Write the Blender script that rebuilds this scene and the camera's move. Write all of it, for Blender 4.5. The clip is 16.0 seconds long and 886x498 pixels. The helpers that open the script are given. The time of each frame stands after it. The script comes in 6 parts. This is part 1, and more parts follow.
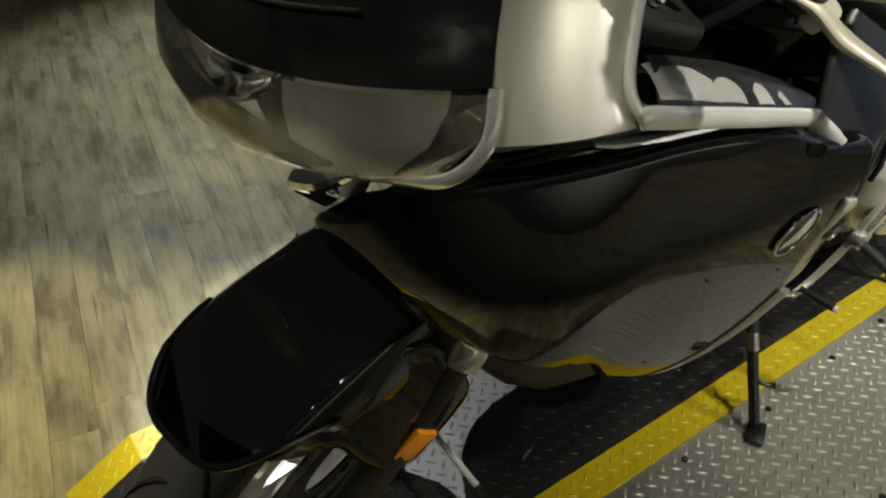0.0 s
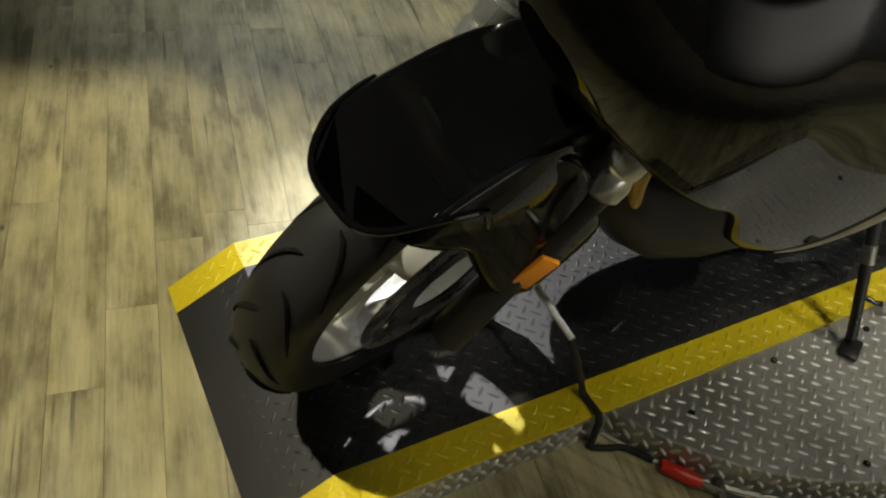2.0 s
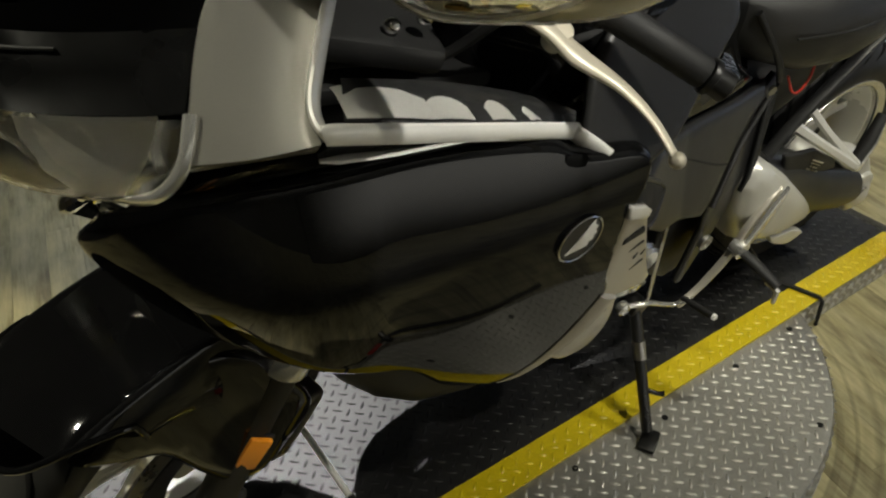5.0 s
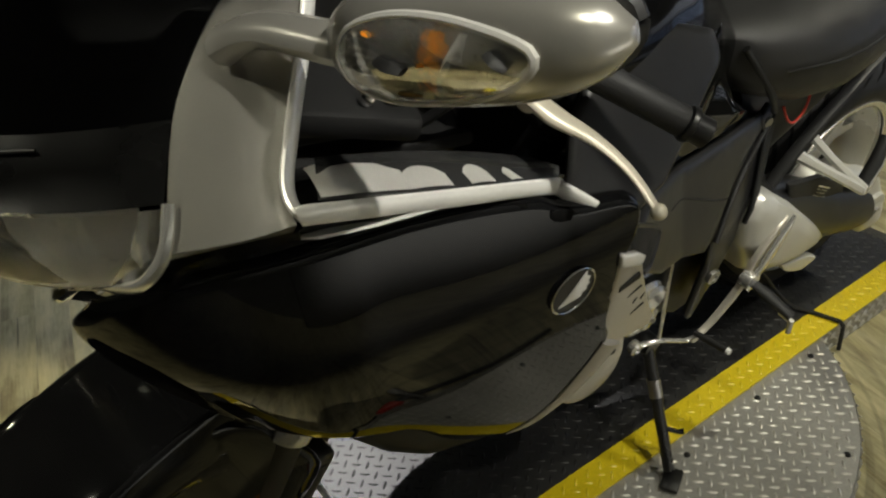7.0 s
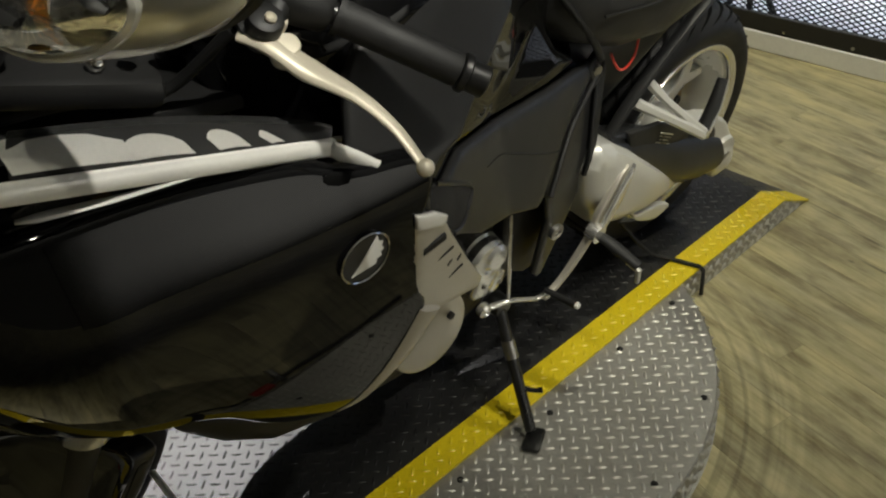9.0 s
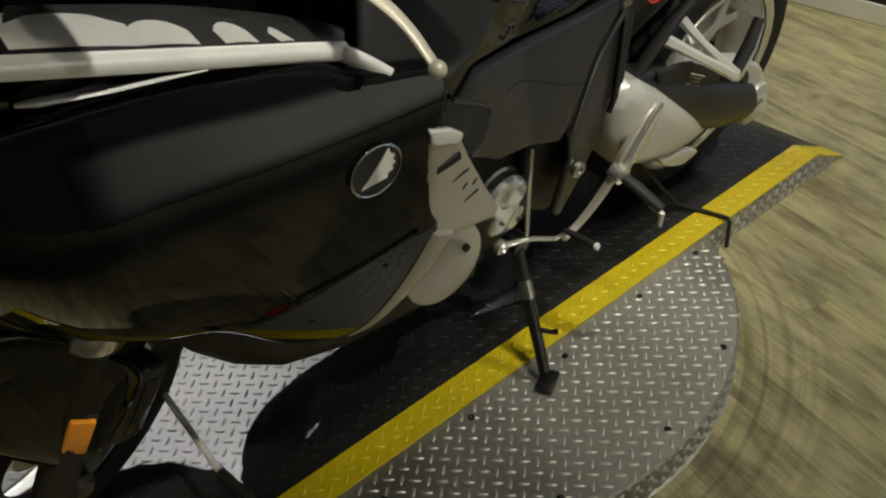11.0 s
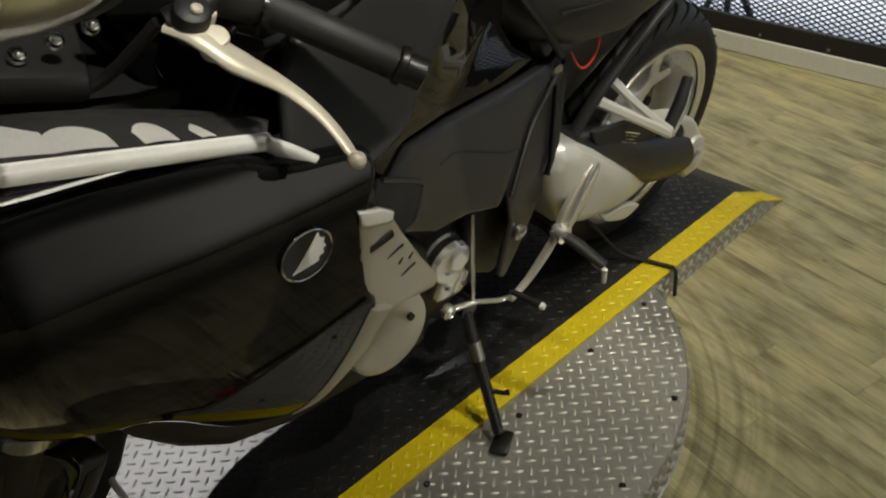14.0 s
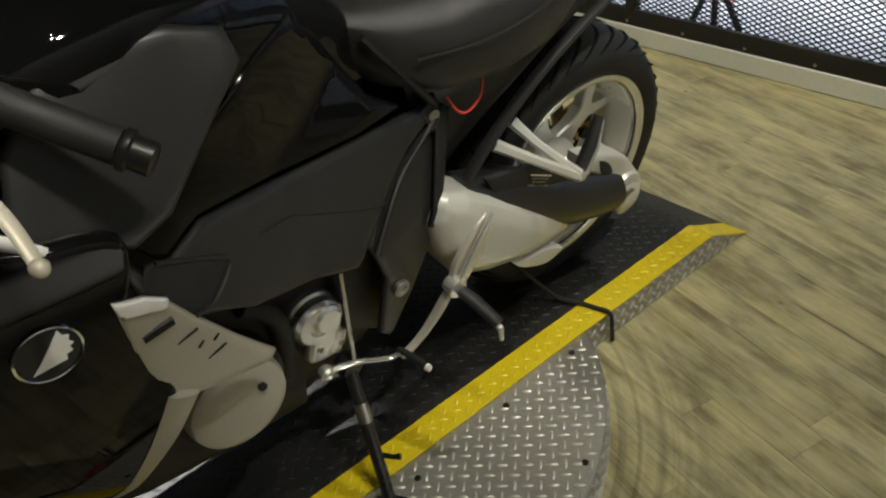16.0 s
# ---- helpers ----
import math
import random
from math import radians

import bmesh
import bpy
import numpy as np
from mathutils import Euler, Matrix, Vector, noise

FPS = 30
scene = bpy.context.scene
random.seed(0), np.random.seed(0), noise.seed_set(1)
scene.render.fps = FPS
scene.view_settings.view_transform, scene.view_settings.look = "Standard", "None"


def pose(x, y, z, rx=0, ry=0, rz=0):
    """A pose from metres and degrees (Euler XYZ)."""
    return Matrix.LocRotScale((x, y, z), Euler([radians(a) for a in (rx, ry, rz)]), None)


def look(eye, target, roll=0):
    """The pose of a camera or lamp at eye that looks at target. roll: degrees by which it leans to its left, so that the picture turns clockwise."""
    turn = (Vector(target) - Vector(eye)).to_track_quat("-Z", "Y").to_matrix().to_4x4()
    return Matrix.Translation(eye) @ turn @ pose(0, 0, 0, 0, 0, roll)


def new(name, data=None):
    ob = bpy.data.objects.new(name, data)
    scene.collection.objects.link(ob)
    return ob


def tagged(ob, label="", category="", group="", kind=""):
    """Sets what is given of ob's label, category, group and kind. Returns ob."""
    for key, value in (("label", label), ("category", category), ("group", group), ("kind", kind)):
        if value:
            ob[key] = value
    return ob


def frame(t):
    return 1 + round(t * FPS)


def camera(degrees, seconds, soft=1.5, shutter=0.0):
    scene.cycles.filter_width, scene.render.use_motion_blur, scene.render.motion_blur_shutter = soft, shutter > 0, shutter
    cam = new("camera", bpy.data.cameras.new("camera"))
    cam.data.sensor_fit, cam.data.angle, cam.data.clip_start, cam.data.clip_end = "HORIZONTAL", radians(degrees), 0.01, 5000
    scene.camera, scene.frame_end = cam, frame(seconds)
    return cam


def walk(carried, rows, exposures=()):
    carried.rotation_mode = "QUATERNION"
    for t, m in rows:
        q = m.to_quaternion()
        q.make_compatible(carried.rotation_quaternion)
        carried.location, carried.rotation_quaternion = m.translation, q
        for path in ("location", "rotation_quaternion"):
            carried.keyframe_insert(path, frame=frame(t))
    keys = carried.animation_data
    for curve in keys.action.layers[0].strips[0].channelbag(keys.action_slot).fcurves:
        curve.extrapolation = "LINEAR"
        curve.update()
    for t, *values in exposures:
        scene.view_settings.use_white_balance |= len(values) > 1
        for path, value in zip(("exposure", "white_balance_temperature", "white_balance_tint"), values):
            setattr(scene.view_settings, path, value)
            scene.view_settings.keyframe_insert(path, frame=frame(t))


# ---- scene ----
cam = camera(57.4, 16.0, 2.2)
PATH = [
    (0, (-1.019, -0.602, 1.316), (-0.061, 0.649, 0.084), 2.6),
    (0.5, (-1.067, -0.586, 1.262), (-0.118, 0.61, -0.03), 4.6),
    (1, (-1.102, -0.589, 1.235), (-0.227, 0.636, -0.081), 5.7),
    (1.5, (-1.128, -0.599, 1.207), (-0.304, 0.597, -0.169), 8.8),
    (2, (-1.14, -0.613, 1.209), (-0.359, 0.59, -0.186), 9.0),
    (2.5, (-1.168, -0.632, 1.205), (-0.415, 0.601, -0.178), 10.2),
    (3, (-1.163, -0.662, 1.226), (-0.482, 0.611, -0.158), 8.3),
    (3.5, (-1.15, -0.696, 1.234), (-0.439, 0.576, -0.136), 9.4),
    (4, (-1.119, -0.718, 1.244), (-0.294, 0.55, -0.064), 6.9),
    (4.5, (-0.947, -0.785, 1.316), (-0.078, 0.537, 0.094), 0.2),
    (5, (-0.843, -0.8, 1.342), (0.092, 0.52, 0.165), -0.4),
    (5.2, (-0.829, -0.807, 1.342), (0.116, 0.522, 0.184), -0.2),
    (7.5, (-0.785, -0.817, 1.375), (0.125, 0.575, 0.264), -6.2),
    (8, (-0.753, -0.819, 1.374), (0.22, 0.519, 0.251), -5.1),
    (8.5, (-0.703, -0.841, 1.356), (0.302, 0.476, 0.235), -6.3),
    (9, (-0.654, -0.878, 1.322), (0.367, 0.374, 0.143), -5.8),
    (9.5, (-0.665, -0.893, 1.28), (0.279, 0.381, 0.061), -3.3),
    (12, (-0.638, -0.901, 1.264), (0.309, 0.345, 0.019), -6.6),
    (12.5, (-0.628, -0.909, 1.279), (0.357, 0.36, 0.089), -6.7),
    (13, (-0.613, -0.911, 1.289), (0.421, 0.345, 0.126), -5.3),
    (13.5, (-0.609, -0.916, 1.293), (0.432, 0.334, 0.13), -5.7),
    (14, (-0.612, -0.914, 1.297), (0.429, 0.338, 0.136), -6.1),
    (14.5, (-0.607, -0.923, 1.299), (0.432, 0.338, 0.145), -6.7),
    (15, (-0.525, -0.946, 1.285), (0.426, 0.41, 0.164), -7.1),
    (15.5, (-0.427, -0.979, 1.29), (0.452, 0.434, 0.182), -9.4),
    (16, (-0.302, -1.003, 1.289), (0.652, 0.324, 0.136), -8.4),
]
UNIT = 1.06  # metres for one unit of the plan
walk(cam, [(t, look(Vector(eye), Vector(target), roll)) for t, eye, target, roll in PATH])

# ---------------------------------------------------------------- world and lamps
world = bpy.data.worlds.new("world")
scene.world = world
world.use_nodes = True
world.node_tree.nodes["Background"].inputs["Color"].default_value = (1.0, 0.93, 0.82, 1)
world.node_tree.nodes["Background"].inputs["Strength"].default_value = 0.007
scene.view_settings.exposure = 0.0


def area_lamp(name, eye, target, size, power, colour, size_y=None):
    d = bpy.data.lights.new(name, "AREA")
    d.shape, d.size, d.size_y, d.energy, d.color = "RECTANGLE", size * UNIT, (size_y or size) * UNIT, power, colour
    ob = new(name, d)
    ob.matrix_world = look(Vector(eye) * UNIT, Vector(target) * UNIT)
    return ob


def spot_lamp(name, eye, target, power, colour, angle=60, blend=0.5, radius=0.03):
    d = bpy.data.lights.new(name, "SPOT")
    d.energy, d.color, d.spot_size, d.spot_blend, d.shadow_soft_size = power, colour, radians(angle), blend, radius
    ob = new(name, d)
    ob.matrix_world = look(Vector(eye) * UNIT, Vector(target) * UNIT)
    return ob


WARM, COOL = (1.0, 0.965, 0.77), (1.0, 0.985, 0.95)
# one strong lamp above the far side, warm ceiling spots, added fills, and an added low glowing panel along the near
# side
SOFT = (1.0, 0.97, 0.86)
spot_lamp("spotlight", (-0.05, 2.15, 2.9), (-0.32, 0.34, 0.1), 620, COOL, 21, 0.5, 0.03)
spot_lamp("spotlight", (0.10, -1.30, 2.9), (0.47, -0.11, 0.1), 63, WARM, 38, 0.9, 0.03)
# two narrow fills, added to brighten the near yellow band and the bike's front
spot_lamp("spotlight", (-0.70, -1.35, 2.9), (-0.46, 0.02, 0.08), 44, WARM, 15, 0.8, 0.03)
spot_lamp("spotlight", (-1.9, 0.55, 2.9), (-0.76, 0.04, 0.84), 190, WARM, 23, 0.8, 0.03)
spot_lamp("spotlight", (1.45, -0.75, 2.9), (1.50, 0.25, 0.0), 135, WARM, 72, 0.9, 0.03)
spot_lamp("spotlight", (-1.95, 0.60, 2.9), (-1.28, 0.40, 0.0), 260, (1.0, 0.93, 0.67), 37, 0.45, 0.03)
spot_lamp("spotlight", (0.10, 3.10, 2.9), (-0.05, 1.68, 0.0), 185, (0.88, 0.94, 1.0), 42, 0.9, 0.05)
spot_lamp("spotlight", (1.10, 1.30, 2.9), (2.00, 0.90, 0.0), 120, WARM, 64, 0.9, 0.03)
# three fills, added to brighten the trim, rear wheel and side cover
spot_lamp("spotlight", (0.08, -1.58, 2.9), (-0.37, -0.15, 0.93), 215, SOFT, 14, 0.8, 0.05)
spot_lamp("spotlight", (0.95, -1.45, 2.9), (0.72, -0.02, 0.42), 70, SOFT, 20, 0.9, 0.03)
spot_lamp("spotlight", (0.35, -1.75, 2.9), (0.22, 0.0, 0.90), 150, SOFT, 28, 0.9, 0.06)
# unseen strip, added to brighten the near wall for reflections
top = area_lamp("wall_fill", (0.8, -2.20, 2.75), (0.8, -2.40, 1.6), 5.0, 15, SOFT, 0.06)
top.data.spread = radians(60)
# strip added to brighten the backdrop behind the barrier
rear_fill = area_lamp("backdrop_fill", (2.58, 0.3, 1.55), (2.72, 0.3, 0.4), 5.0, 26, (0.86, 0.93, 1.0), 0.06)
rear_fill.data.spread = radians(70)
# ---------------------------------------------------------------- helpers of this scene
from mathutils.geometry import delaunay_2d_cdt
TOP = 0.075                     # runway surface above the floor
RUN_Y0, RUN_Y1 = -0.085, 0.488  # runway edges
YC, LEANED = 0.17, 11.0         # tyre line and lean of the motorcycle
BIKE = pose(0, YC, TOP, LEANED, 0, 0)


def finish(ob, mat, parent, label, sharp):
    me = ob.data
    me.transform(Matrix.Scale(UNIT, 4))
    if mat:
        me.materials.append(mat)
    for p in me.polygons:
        p.use_smooth = True
    if sharp < 180:
        me.set_sharp_from_angle(angle=radians(sharp))
    if parent:
        ob.parent = parent
    if label:
        tagged(ob, label)
    return ob


def part(name, bm, mat, parent=None, label="", sharp=35):
    bmesh.ops.recalc_face_normals(bm, faces=bm.faces)
    me = bpy.data.meshes.new(name)
    bm.to_mesh(me)
    bm.free()
    return finish(new(name, me), mat, parent, label, sharp)


def box(bm, sx, sy, sz, m=None, bevel=0.0, seg=2):
    got = bmesh.ops.create_cube(bm, size=1, matrix=(m or Matrix()) @ Matrix.Diagonal((sx, sy, sz, 1)))
    if bevel:
        edges = list({e for v in got["verts"] for e in v.link_edges})
        bmesh.ops.bevel(bm, geom=edges, offset=bevel, segments=seg, profile=0.5, affect="EDGES")
    return bm


def smooth_path(points, n=6):
    """Catmull-Rom through points."""
    p = [Vector(v) for v in points]
    out = []
    for i in range(len(p) - 1):
        a, b, c, d = p[max(i - 1, 0)], p[i], p[i + 1], p[min(i + 2, len(p) - 1)]
        for k in range(n):
            t = k / n
            out.append(0.5 * (2 * b + (c - a) * t + (2 * a - 5 * b + 4 * c - d) * t * t + (3 * b - a - 3 * c + d) * t ** 3))
    return out + [p[-1]]


def tube(bm, points, r, n=10, flat=1.0, up=(0, 0, 1), cap=True):
    """A swept tube; r is a number or one per point; flat squeezes it along the binormal."""
    pts = [Vector(p) for p in points]
    rs = r if isinstance(r, (list, tuple)) else [r] * len(pts)
    if len(rs) != len(pts):
        rs = [float(v) for v in np.interp(np.linspace(0, 1, len(pts)), np.linspace(0, 1, len(rs)), rs)]
    rings, side = [], None
    for i, p in enumerate(pts):
        d = (pts[min(i + 1, len(pts) - 1)] - pts[max(i - 1, 0)]).normalized()
        if side is None:
            side = d.cross(Vector(up))
            if side.length < 1e-3:
                side = d.cross(Vector((0, 1, 0)))
        side = (side - d * side.dot(d)).normalized()
        other = d.cross(side)
        rings.append([bm.verts.new(p + rs[i] * (math.cos(a) * side + flat * math.sin(a) * other)) for a in (2 * math.pi * k / n for k in range(n))])
    for a, b in zip(rings, rings[1:]):
        for k in range(n):
            bm.faces.new((a[k], a[(k + 1) % n], b[(k + 1) % n], b[k]))
    if cap:
        bm.faces.new(rings[0][::-1])
        bm.faces.new(rings[-1])
    return bm


def lathe(bm, profile, m, n=32, closed=False):
    """Spins (radius, height) pairs about the local z of m."""
    rings = []
    for r, h in profile:
        rings.append([bm.verts.new(m @ Vector((r * math.cos(a), r * math.sin(a), h))) for a in (2 * math.pi * k / n for k in range(n))])
    pairs = list(zip(rings, rings[1:])) + ([(rings[-1], rings[0])] if closed else [])
    for a, b in pairs:
        for k in range(n):
            bm.faces.new((a[k], a[(k + 1) % n], b[(k + 1) % n], b[k]))
    if not closed:
        for ring in (rings[0], rings[-1]):
            bm.faces.new(ring)
    return bm


def loft(bm, rings, cap=True, close=True):
    vs = [[bm.verts.new(p) for p in ring] for ring in rings]
    n = len(vs[0])
    for a, b in zip(vs, vs[1:]):
        for k in range(n if close else n - 1):
            bm.faces.new((a[k], a[(k + 1) % n], b[(k + 1) % n], b[k]))
    if cap and close:
        bm.faces.new(vs[0][::-1])
        bm.faces.new(vs[-1])
    return bm


def outline(poly, curve=True, step=0.012):
    if curve:
        p = smooth_path([(x, z, 0) for x, z in poly] + [(poly[0][0], poly[0][1], 0)], 5)[:-1]
    else:
        p = [Vector((x, z, 0)) for x, z in poly]
    out = []
    for a, b in zip(p, p[1:] + p[:1]):
        k = max(1, int((b - a).length / step))
        out += [(a.lerp(b, i / k).x, a.lerp(b, i / k).y) for i in range(k)]
    return out


def shell(poly, depth, thick=0.004, rim=0.006, step=0.014, side=-1, curve=False, holes=()):
    """A moulded panel: a closed outline in (x, z) laid on the surface y = depth(x, z), with rounded rim and real thickness."""
    edge = outline(poly, curve, step * 0.8)
    ring = np.array(edge)
    nxt = np.roll(ring, -1, 0)

    def dist(q):
        d = nxt - ring
        t = np.clip(((q - ring) * d).sum(1) / np.maximum((d * d).sum(1), 1e-12), 0, 1)
        return np.sqrt((((ring + d * t[:, None]) - q) ** 2).sum(1).min())

    def inside(q):
        a, b = ring, nxt
        cross = ((a[:, 1] > q[1]) != (b[:, 1] > q[1])) & (q[0] < (b[:, 0] - a[:, 0]) * (q[1] - a[:, 1]) / (b[:, 1] - a[:, 1] + 1e-15) + a[:, 0])
        return cross.sum() % 2 == 1

    pts = [Vector(p) for p in edge]
    (x0, z0), (x1, z1) = ring.min(0), ring.max(0)
    inner = []
    flow = np.roll(ring, -1, 0) - np.roll(ring, 1, 0)
    flow /= np.maximum(np.linalg.norm(flow, axis=1)[:, None], 1e-9)
    turn = 1 if ((ring[:, 0] * nxt[:, 1] - nxt[:, 0] * ring[:, 1]).sum()) > 0 else -1
    for off in (0.3 * rim, rim):
        for q in ring + turn * off * np.stack((-flow[:, 1], flow[:, 0]), 1):
            if inside(q) and abs(dist(q) - off) < 0.12 * off:
                inner.append(Vector(q))
    for j, z in enumerate(np.arange(z0, z1, step * 0.87)):
        for x in np.arange(x0 + (j % 2) * step / 2, x1, step):
            if inside((x, z)) and dist(np.array((x, z))) > rim + step * 0.4:
                inner.append(Vector((x, z)))
    n = len(pts)
    vs, _, fs, *_ = delaunay_2d_cdt(pts + inner, [(i, (i + 1) % n) for i in range(n)], [], 1, 1e-6)
    bm = bmesh.new()
    made = []
    for v in vs:
        d = dist(np.array((v.x, v.y)))
        y = depth(v.x, v.y)
        if d < rim * 0.999:
            y += -math.copysign(rim * (1 - math.sqrt(max(0.0, 1 - (1 - d / rim) ** 2))), y)
        made.append(bm.verts.new((v.x, y if side < 0 else -y, v.y)))
    faces = [bm.faces.new([made[i] for i in f]) for f in fs if len(set(f)) == 3]
    got = bmesh.ops.extrude_face_region(bm, geom=faces)
    for v in got["geom"]:
        if isinstance(v, bmesh.types.BMVert):
            v.co.y += thick if side < 0 else -thick
    return bm


# ---------------------------------------------------------------- materials
def node_material(name):
    m = bpy.data.materials.new(name)
    m.use_nodes = True
    n, l = m.node_tree.nodes, m.node_tree.links
    return m, n, l, n["Principled BSDF"]


def surface(name, base, rough=0.5, metal=0.0, grain=0.0, scale=40.0, vary=0.12, bump=0.0, coat=0.0, rough_vary=0.08, spec=0.5, dust=0.0, stretch=(1, 1, 1)):
    """A plain surface with two scales of variation in tone, gloss and relief."""
    m, n, l, b = node_material(name)
    co = n.new("ShaderNodeTexCoord")
    mp = n.new("ShaderNodeMapping")
    mp.inputs["Scale"].default_value = stretch
    l.new(co.outputs["Object"], mp.inputs["Vector"])
    fine, big = n.new("ShaderNodeTexNoise"), n.new("ShaderNodeTexNoise")
    fine.inputs["Scale"].default_value, big.inputs["Scale"].default_value = scale * 8, scale / 6
    fine.inputs["Detail"].default_value, big.inputs["Detail"].default_value = 5, 4
    for x in (fine, big):
        l.new(mp.outputs["Vector"], x.inputs["Vector"])
    add = n.new("ShaderNodeMath")
    add.operation = "ADD"
    l.new(fine.outputs["Fac"], add.inputs[0])
    l.new(big.outputs["Fac"], add.inputs[1])
    ramp = n.new("ShaderNodeMapRange")
    ramp.inputs["From Min"].default_value, ramp.inputs["From Max"].default_value = 0.6, 1.4
    ramp.inputs["To Min"].default_value, ramp.inputs["To Max"].default_value = 1 - vary, 1 + vary
    l.new(add.outputs[0], ramp.inputs["Value"])
    mul = n.new("ShaderNodeVectorMath")
    mul.operation = "SCALE"
    mul.inputs[0].default_value = base
    l.new(ramp.outputs[0], mul.inputs["Scale"])
    l.new(mul.outputs[0], b.inputs["Base Color"])
    rr = n.new("ShaderNodeMapRange")
    rr.inputs["From Min"].default_value, rr.inputs["From Max"].default_value = 0.35, 0.65
    rr.inputs["To Min"].default_value, rr.inputs["To Max"].default_value = max(0.01, rough - rough_vary), min(1, rough + rough_vary)
    l.new(big.outputs["Fac"], rr.inputs["Value"])
    l.new(rr.outputs[0], b.inputs["Roughness"])
    b.inputs["Metallic"].default_value = metal
    b.inputs["Specular IOR Level"].default_value = spec
    b.inputs["Coat Weight"].default_value = coat
    b.inputs["Coat Roughness"].default_value = 0.03
    if bump:
        bp = n.new("ShaderNodeBump")
        bp.inputs["Strength"].default_value, bp.inputs["Distance"].default_value = bump, 0.002
        l.new(fine.outputs["Fac"], bp.inputs["Height"])
        l.new(bp.outputs[0], b.inputs["Normal"])
    return m


GLOSS = surface("gloss_black_paint", (0.005, 0.005, 0.0053), 0.035, scale=14, vary=0.2, rough_vary=0.01, spec=0.27)
SATIN = surface("satin_black_plastic", (0.018, 0.018, 0.018), 0.38, scale=30, vary=0.15, bump=0.05)
MATT = surface("matt_black_plastic", (0.007, 0.007, 0.007), 0.55, scale=40, vary=0.2, bump=0.12)
DEEP = surface("dark_engine_metal", (0.01, 0.01, 0.01), 0.5, metal=0.2, scale=40, vary=0.3, bump=0.1)
RUBBER = surface("tyre_rubber", (0.015, 0.015, 0.0145), 0.55, scale=60, vary=0.25, bump=0.15, spec=0.25)
# near-black that stands for the shade inside tread grooves and the fairing opening
HOLLOWSHADE = surface("hollow_shade_black", (0.007, 0.007, 0.007), 0.9, scale=60, vary=0.2, spec=0.08)
GRIPMAT = surface("ribbed_grip_rubber", (0.012, 0.012, 0.012), 0.6, scale=90, vary=0.2, bump=0.3)
LEATHER = surface("black_seat_vinyl", (0.02, 0.02, 0.02), 0.42, scale=90, vary=0.18, bump=0.35)
SILVER = surface("silver_paint", (0.66, 0.64, 0.58), 0.27, metal=0.65, scale=60, vary=0.03, rough_vary=0.0)
CASTING = surface("cast_silver_alloy", (0.62, 0.61, 0.56), 0.34, metal=0.30, scale=50, vary=0.08, bump=0.05, rough_vary=0.02)
OUTLET = surface("brushed_outlet_alloy", (0.52, 0.49, 0.42), 0.33, metal=0.45, scale=50, vary=0.08, bump=0.05, rough_vary=0.02)
POLISHED = surface("polished_alloy", (0.80, 0.79, 0.75), 0.16, metal=0.75, scale=50, vary=0.06, rough_vary=0.02)
WHEELMETAL = surface("wheel_silver", (0.80, 0.80, 0.78), 0.27, metal=0.25, scale=40, vary=0.06, rough_vary=0.02)
# ledge colour kept dark, for its parts between the light patches
LEDGEMETAL = surface("unlit_satin_ledge", (0.16, 0.16, 0.16), 0.24, metal=0.7, scale=40, vary=0.06, rough_vary=0.02)
CHROME = surface("chrome", (0.86, 0.85, 0.82), 0.05, metal=1.0, scale=30, vary=0.04, rough_vary=0.03)
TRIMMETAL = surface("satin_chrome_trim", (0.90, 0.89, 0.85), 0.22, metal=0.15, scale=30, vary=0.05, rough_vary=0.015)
STEEL = surface("brake_steel", (0.42, 0.41, 0.39), 0.3, metal=1.0, scale=80, vary=0.15)
GOLD = surface("gold_bronze_metal", (0.42, 0.27, 0.08), 0.3, metal=1.0, scale=60, vary=0.15)
LEVER = surface("lever_alloy", (0.62, 0.57, 0.45), 0.40, metal=0.25, scale=60, vary=0.06)
ORANGE = surface("orange_plastic", (0.85, 0.30, 0.02), 0.35, scale=60, vary=0.1)
REDPLASTIC = surface("red_plastic", (0.62, 0.035, 0.015), 0.32, scale=60, vary=0.1)
REDWIRE = surface("red_cable", (0.85, 0.08, 0.05), 0.4, scale=60, vary=0.08)
STRAP = surface("black_strap", (0.010, 0.010, 0.010), 0.7, scale=150, vary=0.3, bump=0.4)
STANDBLACK = surface("black_painted_steel", (0.012, 0.012, 0.012), 0.32, scale=60, vary=0.2)
WHITE = surface("white_paint", (0.88, 0.87, 0.84), 0.45, scale=12, vary=0.06)
WALLPAINT = surface("grey_wall_paint", (0.45, 0.45, 0.43), 0.7, scale=6, vary=0.07)
CEILING = surface("dark_ceiling_paint", (0.05, 0.05, 0.05), 0.8, scale=5, vary=0.06)
FENCEBLACK = surface("black_powder_coat", (0.012, 0.012, 0.013), 0.45, scale=50, vary=0.2)
YELLOW = surface("yellow_paint", (0.74, 0.57, 0.012), 0.34, scale=26, vary=0.16, bump=0.1, rough_vary=0.10, spec=0.7)
BLACKPAINT = surface("black_runway_paint", (0.014, 0.014, 0.014), 0.48, scale=24, vary=0.3, bump=0.06, rough_vary=0.03, spec=0.72)
PLATE = surface("aluminium_tread_plate", (0.45, 0.44, 0.41), 0.46, metal=0.85, scale=18, vary=0.16, bump=0.1, rough_vary=0.12)
BLACKLUG = surface("black_lug_paint", (0.012, 0.012, 0.012), 0.46, scale=24, vary=0.3, rough_vary=0.04, spec=0.42)
LUG = surface("worn_lug_aluminium", (0.62, 0.61, 0.57), 0.42, metal=0.7, scale=30, vary=0.15, rough_vary=0.1)
